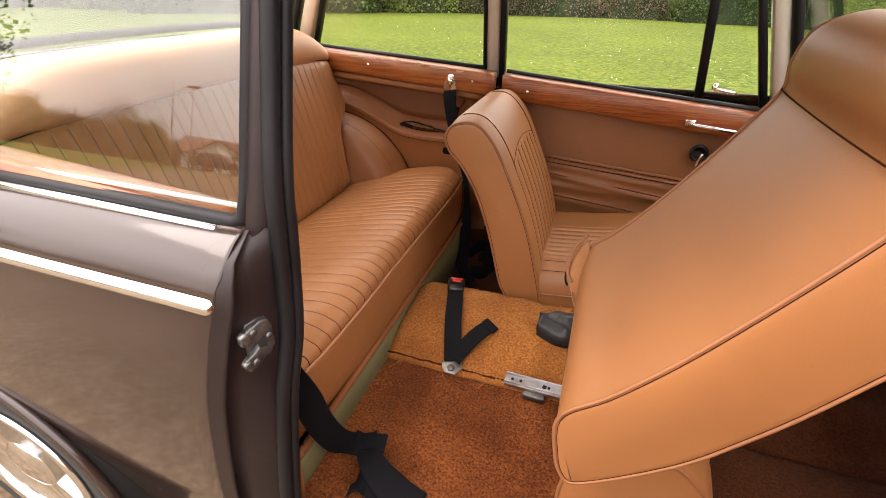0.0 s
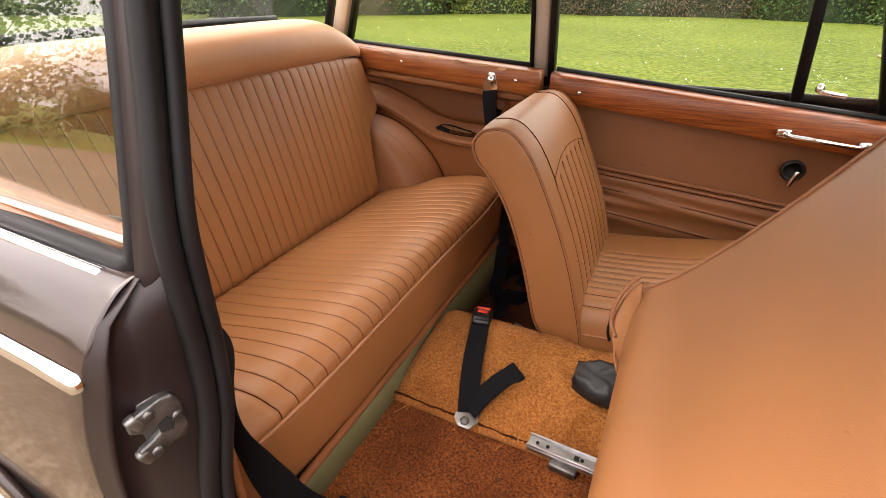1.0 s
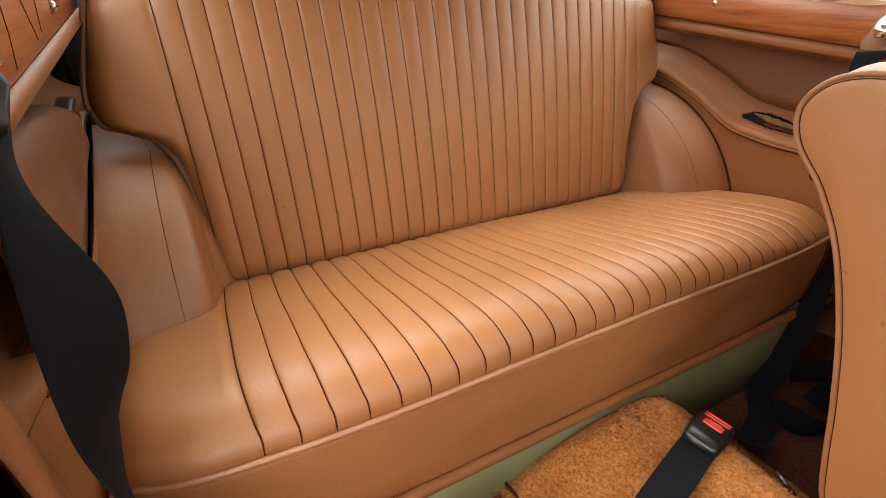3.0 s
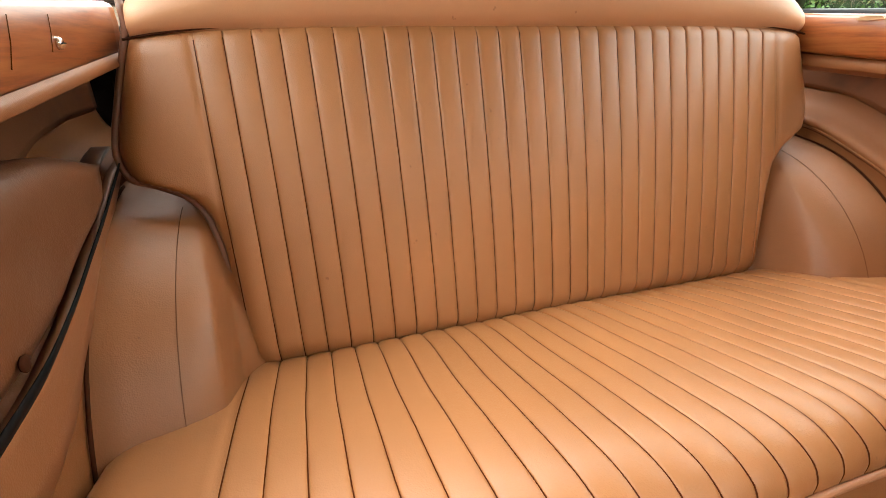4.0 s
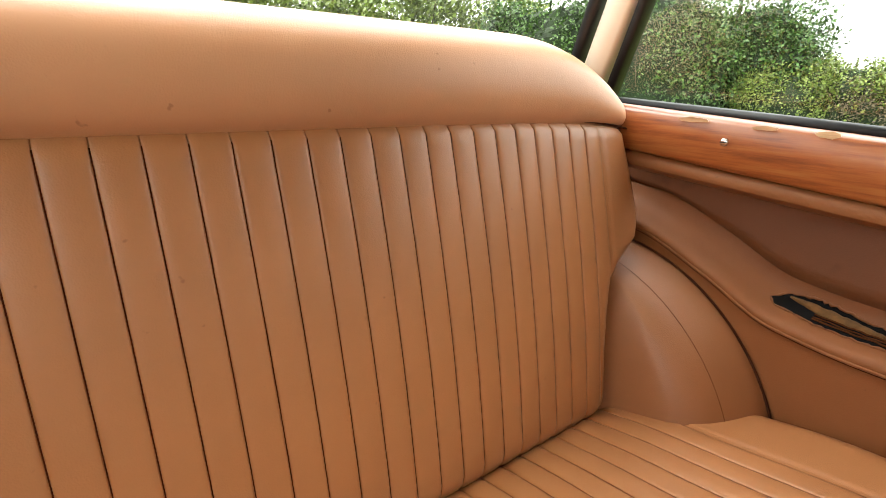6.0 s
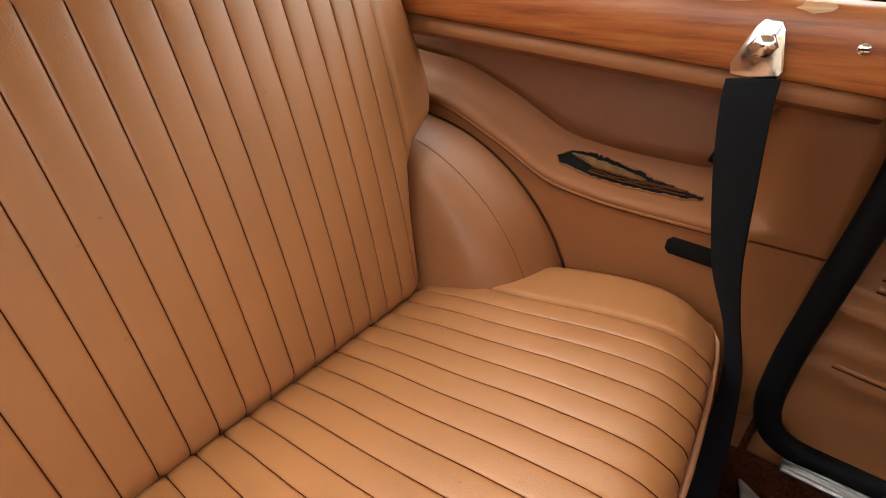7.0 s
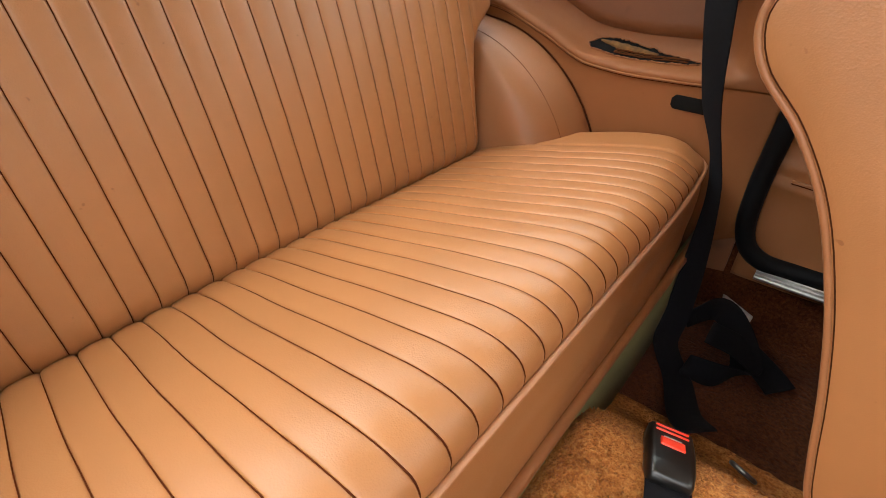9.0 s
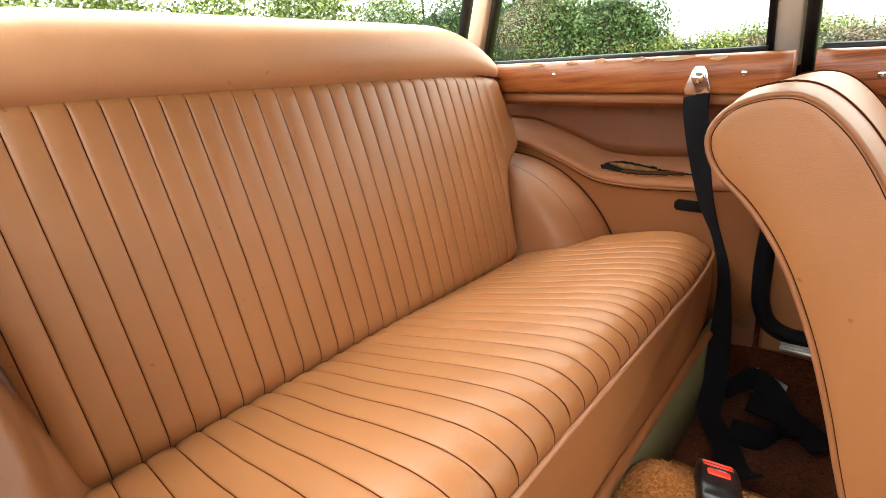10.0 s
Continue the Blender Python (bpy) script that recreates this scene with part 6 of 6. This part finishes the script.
def leaf_crown(seed, size, count, leaf, lumps=14):
    """A ragged crown of single leaves gathered in clumps, hollow inside."""
    r = random.Random(seed)
    bm = bmesh.new()
    cl = []
    for _ in range(lumps):
        a, b = r.uniform(0, 6.28), r.random()
        cl.append((Vector((size[0] * 0.38 * math.cos(a) * r.random() ** 0.4, size[1] * 0.38 * math.sin(a) * r.random() ** 0.4, size[2] * (0.16 + 0.66 * b))), r.uniform(0.22, 0.36)))
    for _ in range(count):
        c, rad = r.choice(cl)
        d = Vector((r.gauss(0, 1), r.gauss(0, 1), r.gauss(0, 1))).normalized() * r.uniform(0.72, 1.08)
        p = c + Vector((d.x * size[0] * rad, d.y * size[1] * rad, d.z * size[2] * rad * 0.8))
        if p.z < 0.02:
            p.z = r.uniform(0.02, 0.3)
        s = leaf * r.uniform(0.6, 1.4)
        u = Vector((r.gauss(0, 1), r.gauss(0, 1), r.gauss(0, 1))).normalized()
        w = u.orthogonal().normalized()
        q = u.cross(w)
        vs = [bm.verts.new(p + w * s * 0.5), bm.verts.new(p + q * s * 0.32 + u * s * 0.1), bm.verts.new(p - w * s * 0.5), bm.verts.new(p - q * s * 0.32)]
        bm.faces.new(vs)
    return bm


def limbs(seed, h, spread, r0):
    r = random.Random(seed)
    b = tube(spline([(0, 0, -0.1), (0.05 * h * r.uniform(-1, 1), 0, h * 0.3), (0.06 * h * r.uniform(-1, 1), 0.04 * h, h * 0.6), (0, 0, h * 0.92)], 14), [lerp(r0, r0 * 0.25, i / 13) for i in range(14)], 8)
    for k in range(7):
        a, z0 = r.uniform(0, 6.28), h * r.uniform(0.25, 0.6)
        e = (spread * 0.45 * math.cos(a), spread * 0.45 * math.sin(a), z0 + h * r.uniform(0.15, 0.35))
        b = join(b, tube(spline([(0, 0, z0), (e[0] * 0.5, e[1] * 0.5, z0 + h * 0.05), e], 8), [lerp(r0 * 0.45, r0 * 0.1, i / 7) for i in range(8)], 6))
    return b


def shrub(name, label, cat, seed, size, count, leaf, mat, trunk=False):
    t = thing(name, label, cat, "field boundary")
    part("crown", leaf_crown(seed, size, count, leaf), mat, t, smooth=False)
    part("trunk", limbs(seed, size[2] * 0.8, size[0], 0.10 if trunk else 0.05), M_BARK, t)
    return t


def thicket(name, label, cat, seed, size, count, leaf, mat, dark):
    """A dense hedge: a ragged, lumpy mass of single leaves round a closed core painted as their inner shade."""
    t = thing(name, label, cat, "field boundary")
    r = random.Random(seed)

    def skin(a, b, grow):
        ca, sa, cb, sb = math.cos(a), math.sin(a), math.cos(b), math.sin(b)
        p = Vector((math.copysign(abs(ca) ** 0.6, ca) * cb ** 0.6, math.copysign(abs(sa) ** 0.6, sa) * cb ** 0.6, sb ** 0.7))
        k = 1 + 0.16 * noise.noise(p * 2.3 + Vector((seed, 0, 0))) + 0.12 * noise.noise(p * 6 + Vector((0, seed, 0)))
        return Vector((p.x * size[0] / 2, p.y * size[1] / 2, p.z * size[2])) * k * grow
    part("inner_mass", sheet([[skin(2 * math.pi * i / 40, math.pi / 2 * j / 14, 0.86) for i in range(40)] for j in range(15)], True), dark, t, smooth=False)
    bm = bmesh.new()
    for _ in range(count):
        p = skin(r.uniform(0, 2 * math.pi), math.asin(min(1.0, r.random() * 1.02)), r.uniform(0.84, 1.05 if r.random() < 0.85 else 1.14))
        u = (Vector((r.gauss(0, 1), r.gauss(0, 1), r.gauss(0, 1))).normalized() + 0.7 * p.normalized()).normalized()
        w = u.orthogonal().normalized()
        w.rotate(Matrix.Rotation(r.uniform(0, 6.28), 3, u))
        q, s = u.cross(w), leaf * r.uniform(0.6, 1.4)
        bm.faces.new([bm.verts.new(p + w * s * 0.5), bm.verts.new(p + q * s * 0.32 + u * s * 0.1), bm.verts.new(p - w * s * 0.5), bm.verts.new(p - q * s * 0.32)])
    part("crown", bm, mat, t, smooth=False)
    part("trunk", limbs(seed, size[2] * 0.7, size[0], 0.06), M_BARK, t)
    return t


# Near-black green that paints the shade between the hedge leaves.
M_INNER = mat_plain("inner_shade_green", (0.012, 0.024, 0.005), 0.9, 0, 0.5, 3.0, 0)
hedge_a = thicket("hawthorn_hedge", "dense dark green hawthorn hedge at the field edge", "hedge", 3, (6.5, 3.4, 4.6), 16000, 0.13, M_LEAF_A, M_INNER)
hedge_b = thicket("spring_shrub", "pale green spring shrub at the field edge", "shrub", 4, (5.0, 3.0, 2.7), 11000, 0.12, M_LEAF_B, M_INNER)
hedge_c = thicket("bramble_thicket", "brown dry bramble thicket at the field edge", "thicket", 5, (6.0, 2.6, 2.2), 12000, 0.10, M_LEAF_C, M_INNER)
tree_a = shrub("field_tree", "tall leafy tree beyond the field", "tree", 6, (7.0, 7.0, 8.0), 9000, 0.22, M_LEAF_B, True)
tree_d = shrub("dark_tree", "dark green leafy tree beyond the field", "tree", 8, (7.5, 7.0, 7.5), 9000, 0.22, M_LEAF_A, True)


def put(src, x, y, rot, sc=1.0):
    m = Matrix.Translation((x, y, field_z(x, y) - 0.05)) @ Matrix.Rotation(rot, 4, "Z")
    c = copy_thing(src, m)
    c.scale = (sc, sc, sc)
    return c


def settle(src, x, y, rot):
    src.matrix_basis = Matrix.Translation((x, y, field_z(x, y) - 0.05)) @ Matrix.Rotation(rot, 4, "Z")


def polar(az, dist):
    """Plan place by bearing from straight across the car, positive towards its tail."""
    return 0.6 - dist * math.sin(radians(az)), -0.4 + dist * math.cos(radians(az))


rng = random.Random(33)
ROWS = [(hedge_a, -46, 29, 0.85), (hedge_a, -37, 28.5, 0.8), (hedge_a, -28, 28, 0.75), (hedge_a, -19, 28, 0.72), (hedge_a, -10, 28.5, 0.7),
        (hedge_c, -2, 29, 1.0), (hedge_c, 5, 29, 1.05), (hedge_c, 12, 29.5, 0.95), (hedge_b, 1, 32, 1.0), (hedge_b, 9, 32, 1.1), (hedge_b, 16, 31, 1.05), (hedge_b, 21, 30, 0.95),
        (hedge_a, 26, 26, 1.05), (hedge_a, 34, 25, 1.16), (hedge_a, 43, 24.5, 1.08), (hedge_b, 50, 27, 0.9), (hedge_a, 56, 30, 0.7), (hedge_b, 63, 30, 0.9), (hedge_a, 70, 30, 0.75), (hedge_b, 78, 31, 0.9), (hedge_a, 87, 32, 0.8), (hedge_b, 96, 33, 0.9),
        (tree_a, 48, 34, 1.0), (tree_a, 57, 33, 1.15), (tree_a, 66, 35, 1.1), (tree_a, 75, 33, 1.15), (tree_a, 84, 35, 1.2), (tree_d, 95, 44, 1.0), (tree_a, -30, 48, 0.8), (tree_d, -12, 52, 0.7),
        # Unseen row ahead of the car, added to block sky light through the windscreen.
        (tree_d, -58, 20, 0.85), (tree_d, -70, 17, 0.9), (hedge_a, -66, 14, 0.9), (tree_d, -84, 16, 0.95), (hedge_a, -80, 13, 1.0), (tree_d, -98, 16, 0.9), (hedge_a, -95, 13, 1.0), (tree_d, -112, 18, 0.9), (hedge_a, -108, 14, 0.95)]
seen = set()
for src, az, dist, sc in ROWS:
    if -20 < az < 22:
        dist, sc = dist * 0.80, sc * 0.86
    x, y = polar(az + rng.uniform(-0.8, 0.8), dist + rng.uniform(-0.5, 0.5))
    turn = radians(az) + rng.uniform(-0.25, 0.25) + (math.pi if rng.random() < 0.5 else 0)
    if src.name in seen:
        put(src, x, y, turn, sc)
    else:
        seen.add(src.name)
        settle(src, x, y, turn)
        src.scale = (sc, sc, sc)
# ---------- car park behind, seen in the side window's reflection ----------


def behind(az, dist):
    """Plan place by bearing from the open door's side, positive towards the tail."""
    return 0.4 - dist * math.sin(radians(az)), -0.6 - dist * math.cos(radians(az))


for src, az, dist, sc in ((tree_d, 68, 22, 0.8), (tree_d, 77, 24, 0.9), (hedge_a, 60, 44, 0.75), (hedge_c, 55, 46, 1.3), (hedge_a, 50, 50, 0.8), (hedge_c, 45, 62, 1.4), (hedge_a, 38, 64, 0.9), (hedge_b, 30, 60, 1.0), (hedge_a, 20, 58, 1.0), (hedge_c, 8, 58, 1.2), (hedge_a, -6, 56, 1.0), (tree_a, 24, 66, 0.8), (tree_d, 2, 66, 0.8), (tree_a, -18, 60, 0.9), (hedge_b, -20, 54, 1.0), (hedge_a, -34, 52, 1.0)):
    x, y = behind(az, dist)
    put(src, x, y, radians(-az) + rng.uniform(-0.3, 0.3), sc)
bare = thing("bare_tree", "round leafless tree behind the car park hedge", "tree", "field boundary")
part("trunk", limbs(12, 5.0, 5.0, 0.14), M_BARK, bare)
part("twigs", leaf_crown(13, (4.6, 4.6, 5.6), 2600, 0.16), M_LEAF_C, bare, smooth=False)
bx, by = behind(51, 52)
bare.matrix_basis = Matrix.Translation((bx, by, field_z(bx, by)))

# bungalow with a gable
house = thing("bungalow", "low pale rendered bungalow with a brown pitched roof", "house")
M_RENDER = mat_plain("pale_render", (0.62, 0.58, 0.52), 0.85, 0, 0.08, 3.0, 0.1)
M_TILES = mat_plain("brown_roof_tiles", (0.16, 0.075, 0.05), 0.8, 0, 0.25, 12.0, 0.3)
hx, hy = behind(41.5, 60)
HM = Matrix.Translation((hx, hy, field_z(hx, hy))) @ Matrix.Rotation(radians(-42), 4, "Z")
part("wall", join(rbox((9.0, 6.0, 2.0), 0, 1, HM @ Matrix.Translation((0, 0, 1.0))), prism([(-2.6, 0), (2.6, 0), (0, 1.5)], 0.3, 0, HM @ Matrix.Translation((-1.0, 3.3, 2.0)) @ pose(0, 0, 0, 90, 0, 0))), M_RENDER, house, smooth=False)
for sgn in (-1, 1):
    part("roof", thick([[HM @ Vector((-4.9, sgn * 3.4, 1.9)), HM @ Vector((4.9, sgn * 3.4, 1.9))], [HM @ Vector((-4.6, 0, 3.6)), HM @ Vector((4.6, 0, 3.6))]], (0, 0, 0.12)), M_TILES, house, smooth=False)
    part("gable_roof", thick([[HM @ Vector((-1.0 + sgn * 3.0, 3.7, 1.8)), HM @ Vector((-1.0, 3.7, 3.6))], [HM @ Vector((-1.0 + sgn * 3.0, 0.2, 1.8)), HM @ Vector((-1.0, 0.2, 3.6))]], (0, 0, 0.12)), M_TILES, house, smooth=False)
for wx in (-3.4, -1.0, 1.6, 3.4):
    win = part("window", rbox((1.1, 0.08, 0.9), 0.02, 1, HM @ Matrix.Translation((wx, 3.06, 1.15))), M_CREAM, house, "white window frame", smooth=False)
    part("pane", rbox((0.94, 0.06, 0.74), 0, 1, HM @ Matrix.Translation((wx, 3.09, 1.15))), M_PLASTIC, win, smooth=False)

# lamp posts, timber bollards and a board on two legs
M_POST = mat_plain("grey_galvanised_post", (0.22, 0.22, 0.22), 0.5, 0.4)
for az, dist, h, heads in ((47.0, 34, 5.4, 0), (45.2, 36, 5.4, 2), (40.0, 33, 8.0, 1)):
    x, y = behind(az, dist)
    z = field_z(x, y)
    lamp = thing("lamp_post", "tall thin grey lamp post in the car park" if heads else "tall thin grey flag pole in the car park", "lamp post" if heads else "pole")
    part("pole", tube([(x, y, z - 0.1), (x, y, z + h * 0.5), (x, y, z + h)], [0.06, 0.05, 0.035], 10), M_POST, lamp)
    for k in range(heads):
        part("lamp_head", rbox((0.42, 0.26, 0.16), 0.04, 2, Matrix.Translation((x + (k - 0.5 * (heads - 1)) * 0.6, y, z + h)) @ pose(0, 0, 0, 0, 0, 30)), M_PLASTIC, lamp, "dark lamp head")
bollard = thing("timber_bollard", "weathered square timber bollard at the car park edge", "bollard", "timber bollards")
part("post", rbox((0.12, 0.12, 1.0), 0.012, 2, Matrix.Translation((0, 0, 0.5))), M_BARK, bollard, smooth=False)
for k in range(8):
    x, y = behind(47.5 - 1.35 * k, 27)
    m = Matrix.Translation((x, y, field_z(x, y) - 0.05))
    if k:
        copy_thing(bollard, m)
    else:
        bollard.matrix_basis = m
sign = thing("notice_board", "white painted notice board standing on two legs", "notice board")
sx0, sy0 = behind(64, 30)
NM = Matrix.Translation((sx0, sy0, field_z(sx0, sy0))) @ Matrix.Rotation(radians(-62), 4, "Z")
for dx in (-0.55, 0.55):
    part("leg", rbox((0.09, 0.09, 2.0), 0.01, 1, NM @ Matrix.Translation((dx, 0, 1.0))), M_CREAM, sign, smooth=False)
part("board", prism([(-0.75, 0), (0.75, 0), (0.75, 0.6), (0.3, 0.72), (0, 0.78), (-0.3, 0.72), (-0.75, 0.6)], 0.05, 0.008, NM @ Matrix.Translation((0, 0.07, 1.25)) @ pose(0, 0, 0, 90, 0, 0)), M_CREAM, sign)
part("emblem", prism([(0.3 * math.cos(a), 0.16 * math.sin(a)) for a in (2 * math.pi * i / 18 for i in range(18))], 0.01, 0, NM @ Matrix.Translation((0, 0.085, 1.6)) @ pose(0, 0, 0, 90, 0, 0)), M_POST, sign, "plain grey oval emblem")

# parked hatchback
hatch = thing("parked_hatchback", "dark blue parked hatchback car on the gravel", "car")
cx0, cy0 = behind(42, 40)
CM = Matrix.Translation((cx0, cy0, field_z(cx0, cy0))) @ Matrix.Rotation(radians(-20), 4, "Z")
M_BLUE = mat_plain("dark_blue_car_paint", (0.02, 0.025, 0.05), 0.2, 0, 0.1, 3.0, 0.02)
side = [(-1.95, 0.35), (-1.98, 0.75), (-1.85, 0.95), (-1.0, 1.02), (0.9, 1.02), (1.6, 0.92), (1.98, 0.75), (2.0, 0.4)]
part("body", prism(side, 1.66, 0.12, CM @ Matrix.Translation((0, 0.83, 0)) @ pose(0, 0, 0, 90, 0, 0)), M_BLUE, hatch)
cabin = part("cabin", prism([(-1.75, 0.95), (-1.45, 1.42), (-0.2, 1.48), (0.35, 1.40), (1.0, 0.98)], 1.4, 0.10, CM @ Matrix.Translation((0, 0.70, 0)) @ pose(0, 0, 0, 90, 0, 0)), M_BLUE, hatch)
for sgn in (-1, 1):
    part("side_window", prism([(-1.45, 1.03), (-1.30, 1.36), (-0.2, 1.41), (0.28, 1.34), (0.72, 1.03)], 0.02, 0, CM @ Matrix.Translation((0, sgn * 0.705 + 0.01, 0)) @ pose(0, 0, 0, 90, 0, 0)), M_PLASTIC, cabin)
    for wx in (-1.25, 1.25):
        wheel_m = CM @ Matrix.Translation((wx, sgn * 0.76, 0.31)) @ pose(0, 0, 0, 90, 0, 0)
        tyre = part("wheel", lathe([(0.02, -0.10), (0.27, -0.10), (0.31, -0.07), (0.31, 0.07), (0.27, 0.10), (0.02, 0.10)], 24, wheel_m), M_TYRE, hatch)
        part("rim", lathe([(0.02, -0.115), (0.18, -0.115), (0.19, -0.10), (0.19, 0.10), (0.18, 0.115), (0.02, 0.115)], 20, wheel_m), M_ALLOY, tyre)
